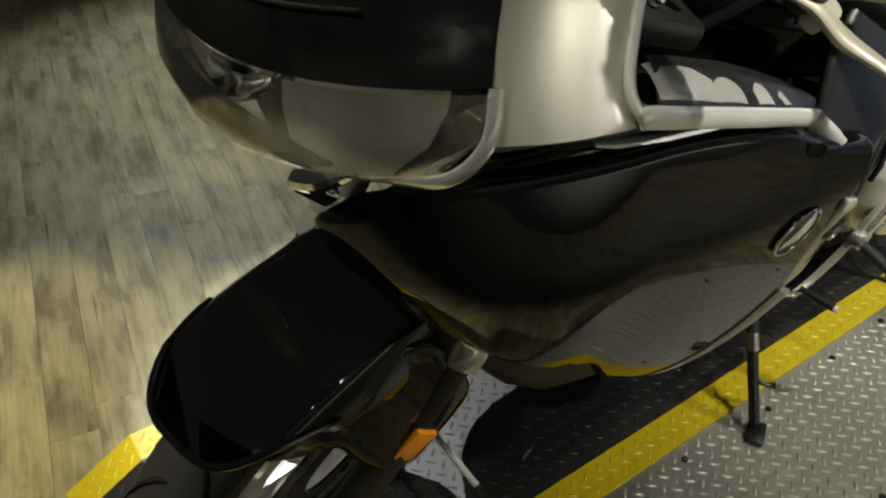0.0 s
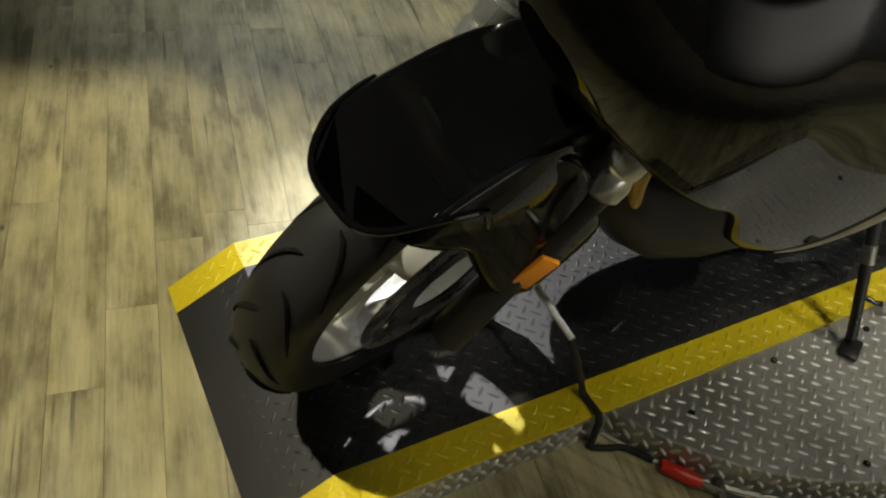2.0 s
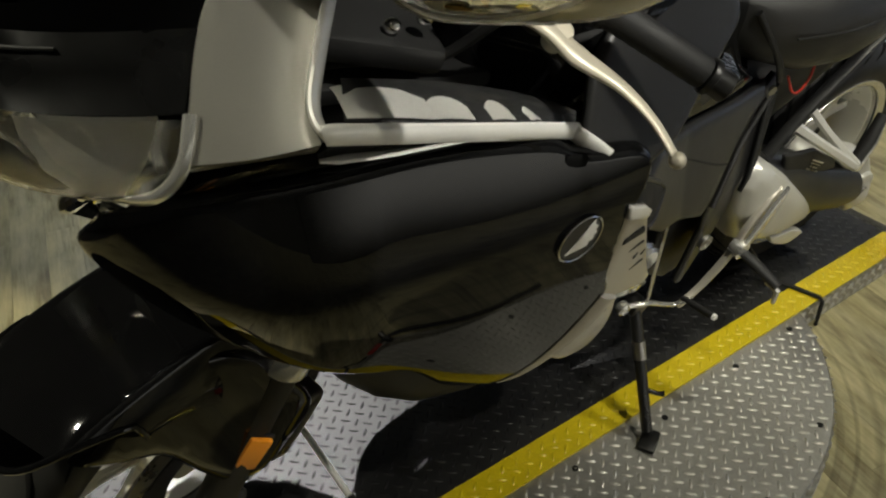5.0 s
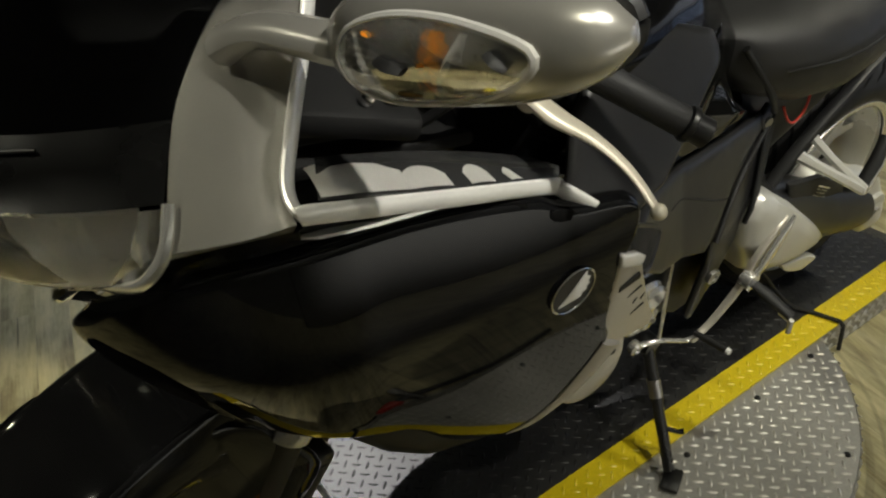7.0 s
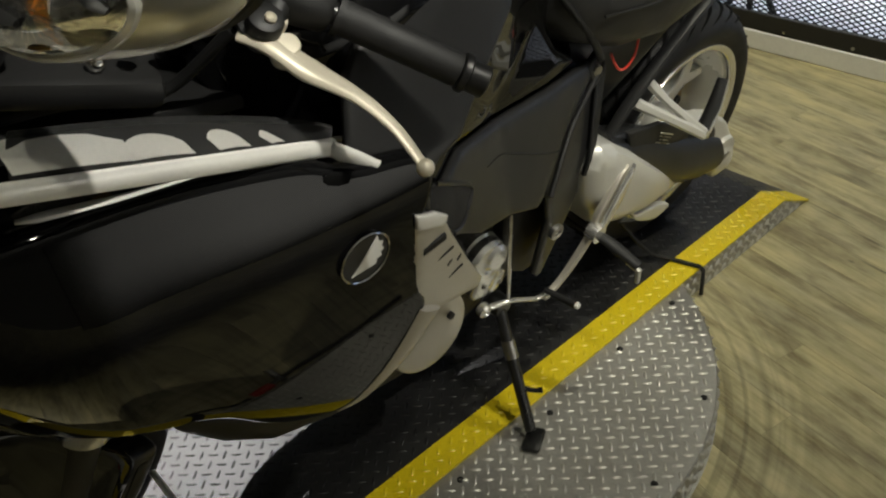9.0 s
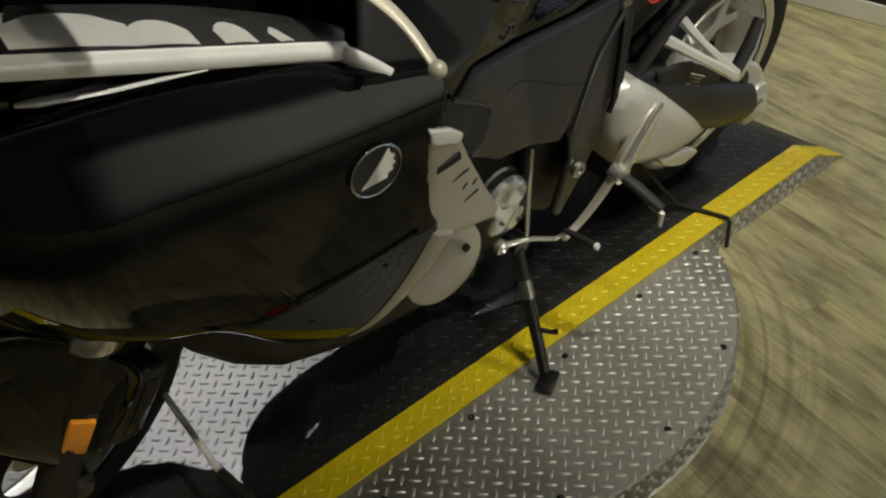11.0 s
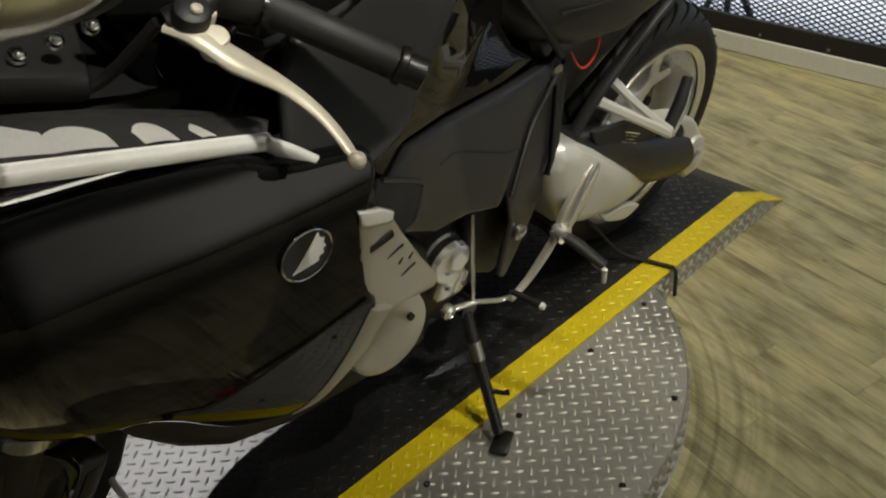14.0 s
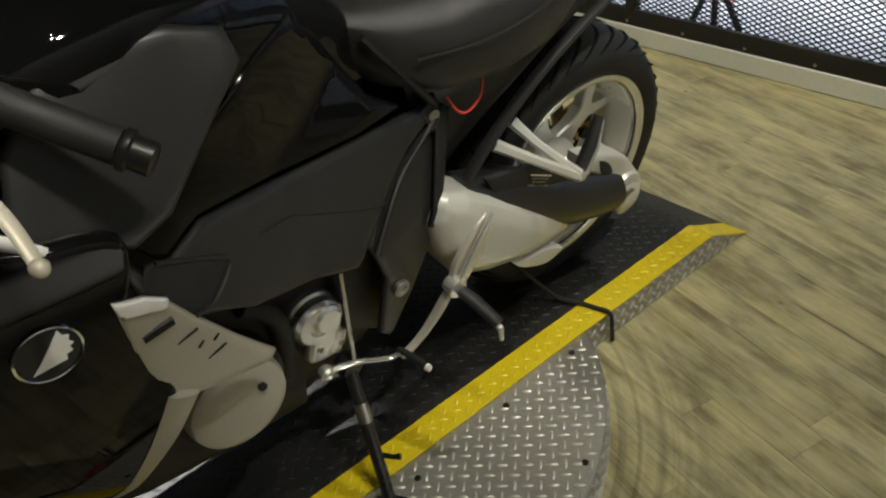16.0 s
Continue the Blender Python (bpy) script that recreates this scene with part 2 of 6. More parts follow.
PALEGREY = surface("pale_grey_laminate", (0.56, 0.57, 0.61), 0.5, scale=8, vary=0.08)
TIMBER = surface("brown_timber", (0.24, 0.13, 0.06), 0.5, scale=20, vary=0.2)


def lens_glass(name, tint=(1, 1, 1), rough=0.0):
    m, n, l, b = node_material(name)
    b.inputs["Base Color"].default_value = (*tint, 1)
    b.inputs["Roughness"].default_value = rough
    b.inputs["Transmission Weight"].default_value = 1
    b.inputs["IOR"].default_value = 1.45
    return m


GLASS = lens_glass("clear_lens")


def faceted():
    """Pressed reflector with many small facets."""
    m, n, l, k = node_material("faceted_reflector")
    k.inputs["Base Color"].default_value = (0.22, 0.22, 0.21, 1)
    k.inputs["Metallic"].default_value, k.inputs["Roughness"].default_value = 1.0, 0.12
    co, v, bp = n.new("ShaderNodeTexCoord"), n.new("ShaderNodeTexVoronoi"), n.new("ShaderNodeBump")
    v.inputs["Scale"].default_value = 90
    bp.inputs["Strength"].default_value, bp.inputs["Distance"].default_value = 1.0, 0.01
    l.new(co.outputs["Object"], v.inputs["Vector"])
    l.new(v.outputs["Distance"], bp.inputs["Height"])
    l.new(bp.outputs[0], k.inputs["Normal"])
    return m


FACETS = faceted()


def glow(name, colour, strength):
    m, n, l, b = node_material(name)
    b.inputs["Emission Color"].default_value = (*colour, 1)
    b.inputs["Emission Strength"].default_value = strength
    return m


SCREEN = glow("blue_screen_glow", (0.28, 0.50, 1.0), 0.55)


def plank_material():
    m, n, l, b = node_material("weathered_plank")
    co, info = n.new("ShaderNodeTexCoord"), n.new("ShaderNodeObjectInfo")
    geo = n.new("ShaderNodeNewGeometry")
    # each board takes its own part of the grain
    pick = n.new("ShaderNodeMath")
    pick.operation = "ADD"
    l.new(info.outputs["Random"], pick.inputs[0])
    l.new(geo.outputs["Random Per Island"], pick.inputs[1])
    off = n.new("ShaderNodeVectorMath")
    off.operation = "SCALE"
    off.inputs[0].default_value = (37, 91, 13)
    l.new(pick.outputs[0], off.inputs["Scale"])
    pos = n.new("ShaderNodeVectorMath")
    l.new(geo.outputs["Position"], pos.inputs[0])
    l.new(off.outputs[0], pos.inputs[1])
    rot = n.new("ShaderNodeMapping")
    rot.inputs["Rotation"].default_value = (0, 0, -PLANK_TURN)
    l.new(pos.outputs[0], rot.inputs["Vector"])

    def noise_at(sx, sy, scale, detail, rough=0.6):
        mp = n.new("ShaderNodeMapping")
        mp.inputs["Scale"].default_value = (sx, sy, 1)
        l.new(rot.outputs[0], mp.inputs["Vector"])
        t = n.new("ShaderNodeTexNoise")
        t.inputs["Scale"].default_value, t.inputs["Detail"].default_value, t.inputs["Roughness"].default_value = scale, detail, rough
        l.new(mp.outputs[0], t.inputs["Vector"])
        return t
    streak = noise_at(0.7, 7.0, 4.0, 5, 0.6)
    fine = noise_at(2.0, 22.0, 6.0, 4, 0.6)
    cloud = noise_at(1.6, 3.2, 3.2, 6)
    crack = noise_at(0.9, 26.0, 2.4, 2, 0.5)
    r1 = n.new("ShaderNodeValToRGB")
    els = r1.color_ramp.elements
    els[0].position, els[0].color = 0.22, (0.10, 0.082, 0.045, 1)
    els[1].position, els[1].color = 0.70, (0.64, 0.57, 0.345, 1)
    e = els.new(0.42)
    e.color = (0.27, 0.225, 0.105, 1)
    e = els.new(0.55)
    e.color = (0.47, 0.42, 0.235, 1)
    mixv = n.new("ShaderNodeMath")
    mixv.operation = "MULTIPLY_ADD"
    mixv.inputs[1].default_value, mixv.inputs[2].default_value = 0.24, 0.0
    l.new(fine.outputs["Fac"], mixv.inputs[0])
    m2 = n.new("ShaderNodeMath")
    m2.operation = "MULTIPLY_ADD"
    m2.inputs[1].default_value = 0.50
    l.new(streak.outputs["Fac"], m2.inputs[0])
    l.new(mixv.outputs[0], m2.inputs[2])
    m3 = n.new("ShaderNodeMath")
    m3.operation = "MULTIPLY_ADD"
    m3.inputs[1].default_value = 0.74
    l.new(cloud.outputs["Fac"], m3.inputs[0])
    l.new(m2.outputs[0], m3.inputs[2])
    m4 = n.new("ShaderNodeMath")
    m4.operation = "SUBTRACT"
    m4.inputs[1].default_value = 0.200
    l.new(m3.outputs[0], m4.inputs[0])
    l.new(m4.outputs[0], r1.inputs["Fac"])
    tone = n.new("ShaderNodeMapRange")
    tone.inputs["From Max"].default_value = 2.0
    tone.inputs["To Min"].default_value, tone.inputs["To Max"].default_value = 0.74, 1.14
    l.new(pick.outputs[0], tone.inputs["Value"])
    sc = n.new("ShaderNodeVectorMath")
    sc.operation = "SCALE"
    l.new(r1.outputs[0], sc.inputs[0])
    l.new(tone.outputs[0], sc.inputs["Scale"])
    # knots
    kn = n.new("ShaderNodeTexVoronoi")
    kn.inputs["Scale"].default_value = 4.5
    mpk = n.new("ShaderNodeMapping")
    mpk.inputs["Scale"].default_value = (0.8, 1.5, 1)
    l.new(rot.outputs[0], mpk.inputs["Vector"])
    l.new(mpk.outputs[0], kn.inputs["Vector"])
    kr = n.new("ShaderNodeMapRange")
    kr.inputs["From Min"].default_value, kr.inputs["From Max"].default_value = 0.015, 0.045
    kr.inputs["To Min"].default_value, kr.inputs["To Max"].default_value = 0.28, 1.0
    l.new(kn.outputs["Distance"], kr.inputs["Value"])
    # long thin cracks, and some boards greyer than others
    cr = n.new("ShaderNodeMapRange")
    cr.inputs["From Min"].default_value, cr.inputs["From Max"].default_value = 0.69, 0.76
    cr.inputs["To Min"].default_value, cr.inputs["To Max"].default_value = 1.0, 0.38
    l.new(crack.outputs["Fac"], cr.inputs["Value"])
    marks = n.new("ShaderNodeMath")
    marks.operation = "MULTIPLY"
    l.new(kr.outputs[0], marks.inputs[0])
    l.new(cr.outputs[0], marks.inputs[1])
    grey = n.new("ShaderNodeHueSaturation")
    sat = n.new("ShaderNodeMapRange")
    sat.inputs["From Min"].default_value, sat.inputs["From Max"].default_value = 0.3, 0.7
    sat.inputs["To Min"].default_value, sat.inputs["To Max"].default_value = 0.82, 1.15
    l.new(cloud.outputs["Fac"], sat.inputs["Value"])
    l.new(sat.outputs[0], grey.inputs["Saturation"])
    l.new(sc.outputs[0], grey.inputs["Color"])
    sk = n.new("ShaderNodeVectorMath")
    sk.operation = "SCALE"
    l.new(grey.outputs[0], sk.inputs[0])
    l.new(marks.outputs[0], sk.inputs["Scale"])
    # scuffs left round the turning disc
    flat = n.new("ShaderNodeVectorMath")
    flat.operation = "MULTIPLY"
    flat.inputs[1].default_value = (1, 1, 0)
    l.new(geo.outputs["Position"], flat.inputs[0])
    far = n.new("ShaderNodeVectorMath")
    far.operation = "DISTANCE"
    far.inputs[1].default_value = (0.145 * UNIT, 0.20 * UNIT, 0)
    l.new(flat.outputs[0], far.inputs[0])
    ring = n.new("ShaderNodeTexNoise")
    ring.noise_dimensions = "1D"
    ring.inputs["Scale"].default_value, ring.inputs["Detail"].default_value = 26, 4
    l.new(far.outputs["Value"], ring.inputs["W"])
    near = n.new("ShaderNodeMapRange")
    near.inputs["From Min"].default_value, near.inputs["From Max"].default_value = 0.66, 0.98
    near.inputs["To Min"].default_value, near.inputs["To Max"].default_value = 1.0, 0.0
    l.new(far.outputs["Value"], near.inputs["Value"])
    patch = n.new("ShaderNodeTexNoise")
    patch.inputs["Scale"].default_value = 3.0
    l.new(geo.outputs["Position"], patch.inputs["Vector"])
    amount = n.new("ShaderNodeMapRange")
    amount.inputs["From Min"].default_value, amount.inputs["From Max"].default_value = 0.46, 0.66
    l.new(ring.outputs["Fac"], amount.inputs["Value"])
    worn = n.new("ShaderNodeMath")
    worn.operation = "MULTIPLY"
    l.new(near.outputs[0], worn.inputs[0])
    l.new(amount.outputs[0], worn.inputs[1])
    worn2 = n.new("ShaderNodeMath")
    worn2.operation = "MULTIPLY"
    l.new(worn.outputs[0], worn2.inputs[0])
    l.new(patch.outputs["Fac"], worn2.inputs[1])
    keep = n.new("ShaderNodeMath")
    keep.operation = "MULTIPLY_ADD"
    keep.inputs[1].default_value, keep.inputs[2].default_value = -0.80, 1.0
    l.new(worn2.outputs[0], keep.inputs[0])
    scuffed = n.new("ShaderNodeVectorMath")
    scuffed.operation = "SCALE"
    l.new(sk.outputs[0], scuffed.inputs[0])
    l.new(keep.outputs[0], scuffed.inputs["Scale"])
    l.new(scuffed.outputs[0], b.inputs["Base Color"])
    rr = n.new("ShaderNodeMapRange")
    rr.inputs["To Min"].default_value, rr.inputs["To Max"].default_value = 0.30, 0.55
    l.new(streak.outputs["Fac"], rr.inputs["Value"])
    l.new(rr.outputs[0], b.inputs["Roughness"])
    bp = n.new("ShaderNodeBump")
    bp.inputs["Strength"].default_value, bp.inputs["Distance"].default_value = 0.25, 0.001
    l.new(fine.outputs["Fac"], bp.inputs["Height"])
    l.new(bp.outputs[0], b.inputs["Normal"])
    return m


LAID = radians(11.0)            # the boards run 11 degrees off the room's long wall
PLANK_TURN = radians(90.0) - LAID
PLANK = plank_material()
GROUT = surface("dark_plank_joint", (0.17, 0.14, 0.085), 0.8, scale=20, vary=0.2)

# ---------------------------------------------------------------- the room
ROOM_X0, ROOM_X1, ROOM_Y0, ROOM_Y1, ROOM_H = -3.6, 4.2, -2.4, 3.6, 3.0


def slab(name, x0, x1, y0, y1, z0, z1, mat, label="", category="", kind="structure"):
    bm = bmesh.new()
    box(bm, x1 - x0, y1 - y0, z1 - z0, pose((x0 + x1) / 2, (y0 + y1) / 2, (z0 + z1) / 2))
    return tagged(part(name, bm, mat), label, category, "", kind)


floor = slab("floor", ROOM_X0, ROOM_X1, ROOM_Y0, ROOM_Y1, -0.10, -0.004, GROUT, "weathered light oak plank floor", "floor")
slab("ceiling", ROOM_X0, ROOM_X1, ROOM_Y0, ROOM_Y1, ROOM_H, ROOM_H + 0.1, CEILING, "plain dark painted ceiling", "ceiling")
slab("wall_west", ROOM_X0 - 0.15, ROOM_X0, ROOM_Y0, ROOM_Y1, -0.1, ROOM_H, WALLPAINT, "plain grey painted wall", "wall")
slab("wall_east", ROOM_X1, ROOM_X1 + 0.15, ROOM_Y0, ROOM_Y1, -0.1, ROOM_H, WALLPAINT, "plain grey painted wall", "wall")
slab("wall_south", ROOM_X0 - 0.15, ROOM_X1 + 0.15, ROOM_Y0 - 0.15, ROOM_Y0, -0.1, ROOM_H, WALLPAINT, "plain grey painted wall", "wall")
slab("wall_north", ROOM_X0 - 0.15, ROOM_X1 + 0.15, ROOM_Y1, ROOM_Y1 + 0.15, -0.1, ROOM_H, WALLPAINT, "plain grey painted wall", "wall")

# ---------------------------------------------------------------- low glowing panel added along the near wall, out of view
def reflection_panel():
    """A long panel added for soft reflections in the fairing; its glow is brightest along its upper middle and fades
    towards its ends and foot.
    """
    m, n, l, b = node_material("reflection_glow")
    co, sep = n.new("ShaderNodeTexCoord"), n.new("ShaderNodeSeparateXYZ")
    l.new(co.outputs["Generated"], sep.inputs[0])
    gain = None
    for axis, lo, hi in (("X", 0.0, 0.40), ("X", 1.0, 0.88), ("Z", 0.0, 0.62), ("Z", 1.0, 0.90)):
        r = n.new("ShaderNodeMapRange")
        r.interpolation_type = "SMOOTHSTEP"
        r.inputs["From Min"].default_value, r.inputs["From Max"].default_value = min(lo, hi), max(lo, hi)
        r.inputs["To Min"].default_value, r.inputs["To Max"].default_value = (0, 1) if lo < hi else (1, 0)
        l.new(sep.outputs[axis], r.inputs["Value"])
        if gain is None:
            gain = r.outputs[0]
            continue
        mul = n.new("ShaderNodeMath")
        mul.operation = "MULTIPLY"
        l.new(gain, mul.inputs[0])
        l.new(r.outputs[0], mul.inputs[1])
        gain = mul.outputs[0]
    power = n.new("ShaderNodeMath")
    power.operation = "MULTIPLY"
    power.inputs[1].default_value = 1.5
    l.new(gain, power.inputs[0])
    b.inputs["Base Color"].default_value = (0.5, 0.5, 0.48, 1)
    b.inputs["Emission Color"].default_value = (*SOFT, 1)
    l.new(power.outputs[0], b.inputs["Emission Strength"])
    panel = tagged(new("reflection_panel"), "unseen glowing panel added for the fairing's soft reflection", "light panel")
    bm = bmesh.new()
    box(bm, 2.80, 0.006, 0.54, pose(0.55, -2.248, 0.28))
    part("diffuser", bm, m, panel, "glowing face of the added panel")
    bm = bmesh.new()
    box(bm, 2.84, 0.05, 0.58, pose(0.55, -2.277, 0.29), 0.004, 2)
    part("housing", bm, FENCEBLACK, panel)


# ---------------------------------------------------------------- planks
def planks():
    w, gap, rnd = 0.088, 0.0005, random.Random(4)
    lay = Matrix.Rotation(-LAID, 4, "Z")
    joined = bmesh.new()
    nearby = []
    for i in range(-62, 62):
        x = i * w
        y = -5.2 - rnd.random() * 0.9
        while y < 5.2:
            length = rnd.choice((0.78, 0.94, 1.10, 1.26))
            mid = lay @ Vector((x + w / 2, y + length / 2, -0.002))
            if -1.75 < mid.x < 2.0 and -0.75 < mid.y < 1.75:
                nearby.append((mid, length))
            elif ROOM_X0 - 0.5 < mid.x < ROOM_X1 + 0.5 and ROOM_Y0 - 0.5 < mid.y < ROOM_Y1 + 0.5:
                box(joined, w - gap, length - gap, 0.004, Matrix.Translation(mid) @ lay)
            y += length
    for co, no in (((ROOM_X0, 0, 0), (-1, 0, 0)), ((ROOM_X1, 0, 0), (1, 0, 0)), ((0, ROOM_Y0, 0), (0, -1, 0)), ((0, ROOM_Y1, 0), (0, 1, 0))):
        bmesh.ops.bisect_plane(joined, geom=joined.verts[:] + joined.edges[:] + joined.faces[:], plane_co=co, plane_no=no, clear_outer=True)
    me = {}
    for mid, length in nearby:
        if length not in me:
            bm = bmesh.new()
            box(bm, w - gap, length - gap, 0.004, None, 0.0004, 1)
            d = bpy.data.meshes.new("plank")
            bm.to_mesh(d)
            bm.free()
            d.transform(Matrix.Scale(UNIT, 4))
            d.materials.append(PLANK)
            me[length] = d
        ob = new("plank", me[length])
        ob.parent = floor
        ob.matrix_basis = Matrix.Translation(mid * UNIT) @ lay
    tagged(part("far_planks", joined, PLANK, floor), kind="stuff")


# ---------------------------------------------------------------- tread plate
def tread(region, zfun, size=0.0245, height=0.0034, name="tread_pattern"):
    """Raised lozenges of tread plate in alternating directions, on the points for which region(x, y) holds."""
    verts, faces = [], []
    for (x, y, ang) in region:
        z = zfun(x, y)
        c, s = math.cos(ang), math.sin(ang)
        l, w = size / 2, size * 0.13
        ring = [(-l, 0), (-l * 0.45, -w), (l * 0.45, -w), (l, 0), (l * 0.45, w), (-l * 0.45, w)]
        k = len(verts)
        for u, v in ring:
            px, py = x + c * u - s * v, y + s * u + c * v
            verts.append((px, py, zfun(px, py) - 0.0002))
        for u, v in ((-l * 0.55, 0), (l * 0.55, 0)):
            px, py = x + c * u - s * v, y + s * u + c * v
            verts.append((px, py, zfun(px, py) + height))
        faces += [(k, k + 1, k + 6), (k + 1, k + 2, k + 7, k + 6), (k + 2, k + 3, k + 7), (k + 3, k + 4, k + 7), (k + 4, k + 5, k + 6, k + 7), (k + 5, k, k + 6)]
    me = bpy.data.meshes.new(name)
    me.from_pydata(verts, [], faces)
    me.update()
    return me


def lozenges(x0, x1, y0, y1, inside=None, pitch=0.0223, edge=0.007):
    """Centres and directions of the lugs: a chequer of two directions, set at 45 degrees to the runway."""
    out, c = [], math.sqrt(0.5)
    n = int((abs(x1 - x0) + abs(y1 - y0)) / pitch) + 2
    for i in range(-n, n):
        for j in range(-n, n):
            x, y = x0 + c * pitch * (i - j), y0 + c * pitch * (i + j)
            if x0 + edge < x < x1 - edge and y0 + edge < y < y1 - edge and (inside is None or inside(x, y)):
                out.append((x, y, math.radians(45 if (i + j) % 2 else 135)))
    return out


def patterned(name, me, mat, parent, label=""):
    ob = finish(new(name, me), mat, parent, label, 180)
    return tagged(ob, kind="stuff")


FRONT_END, FRONT_FOLD, REAR_FOLD, REAR_END = -0.962, -0.836, 1.108, 1.258
BAND = 0.065


def run_z(x, y=0):
    if x < FRONT_FOLD:
        return max(0.003, TOP * (x - FRONT_END) / (FRONT_FOLD - FRONT_END))
    if x > REAR_FOLD:
        return max(0.003, TOP * (REAR_END - x) / (REAR_END - REAR_FOLD))
    return TOP


def runway():
    base = tagged(new("display_runway"), "raised steel runway, black tread plate with yellow edges", "display platform")
    xs = [FRONT_END, FRONT_FOLD, REAR_FOLD, REAR_END]
    # sides and body
    bm = bmesh.new()
    rings = []
    for x in xs:
        z = run_z(x) - 0.004 if FRONT_END < x < REAR_END else 0.001
        rings.append([(x, RUN_Y0 + 0.004, 0), (x, RUN_Y1 - 0.004, 0), (x, RUN_Y1 - 0.004, z), (x, RUN_Y0 + 0.004, z)])
    loft(bm, rings)
    part("runway_body", bm, PLATE, base, "bare tread plate side skirts", 20)

    def strip(name, y0, y1, mat, xa=FRONT_END, xb=REAR_END, lift=0.0, label=""):
        bm = bmesh.new()
        cuts = [x for x in xs if xa < x < xb]
        rings = []
        for x in [xa] + cuts + [xb]:
            z = run_z(x) + lift
            rings.append([(x, y0, z - 0.004), (x, y1, z - 0.004), (x, y1, z), (x, y0, z)])
        loft(bm, rings)
        return part(name, bm, mat, base, label, 15)
    for y0, y1, name in ((RUN_Y0, RUN_Y0 + BAND, "edge_band"), (RUN_Y1 - BAND, RUN_Y1, "edge_band")):
        strip(name, y0, y1, YELLOW, label="yellow painted tread plate edge")
        patterned("band_tread", tread(lozenges(FRONT_END, REAR_END, y0, y1), run_z), YELLOW, base)
    strip("runway_deck", RUN_Y0 + BAND, RUN_Y1 - BAND, BLACKPAINT, label="black painted tread plate deck")
    patterned("deck_tread", tread(lozenges(FRONT_END, REAR_END, RUN_Y0 + BAND, RUN_Y1 - BAND), run_z, 0.0245, 0.0024), BLACKLUG, base)
    # skirt tread on the near side
    me = tread(lozenges(FRONT_END, REAR_END, -0.004, TOP + 0.004, lambda x, y: y < run_z(x) - 0.010), lambda x, y: 0.0, 0.0245, 0.005)
    for v in me.vertices:
        x, y, z = v.co
        v.co = (x, RUN_Y0 + 0.004 - z, y)
    patterned("skirt_tread", me, LUG, base)
    return base


DISC_C, DISC_R = (0.145, 0.20), 0.597


def turntable():
    base = tagged(new("turntable_disc"), "round silver tread plate turntable under the runway", "turntable")
    bm = bmesh.new()
    m = pose(DISC_C[0], DISC_C[1], 0)
    z = TOP - 0.007
    lathe(bm, [(DISC_R + 0.006, 0.0), (DISC_R + 0.006, 0.004), (DISC_R, 0.006), (DISC_R, z - 0.003), (DISC_R - 0.003, z), (0.05, z)], m, 160)
    part("disc", bm, PLATE, base, sharp=30)

    def on(x, y):
        return math.hypot(x - DISC_C[0], y - DISC_C[1]) < DISC_R - 0.008 and y < RUN_Y0 - 0.004
    patterned("disc_tread", tread(lozenges(DISC_C[0] - DISC_R, DISC_C[0] + DISC_R, DISC_C[1] - DISC_R, DISC_C[1] + DISC_R, on), lambda x, y: z), LUG, base)
    # tread on the rim skirt
    me = tread(lozenges(0, 2 * math.pi * DISC_R, 0.0, z + 0.004), lambda x, y: 0.0, 0.0245, 0.005)
    for v in me.vertices:
        a, r = v.co.x / DISC_R, DISC_R + v.co.z
        v.co = (DISC_C[0] + r * math.cos(a), DISC_C[1] + r * math.sin(a), v.co.y)
    patterned("rim_tread", me, LUG, base)
    for x, y in ((0.181, -0.121), (-0.045, -0.11), (0.409, -0.111), (0.409, -0.309), (0.181, -0.359), (0.60, -0.105), (-0.05, -0.33), (-0.26, -0.14)):
        bm = bmesh.new()
        lathe(bm, [(0.0065, 0), (0.0065, 0.002), (0.005, 0.0035), (0.0028, 0.0035), (0.0026, 0.0015)], pose(x, y, z), 14)
        part("screw", bm, STANDBLACK, base)
    return base


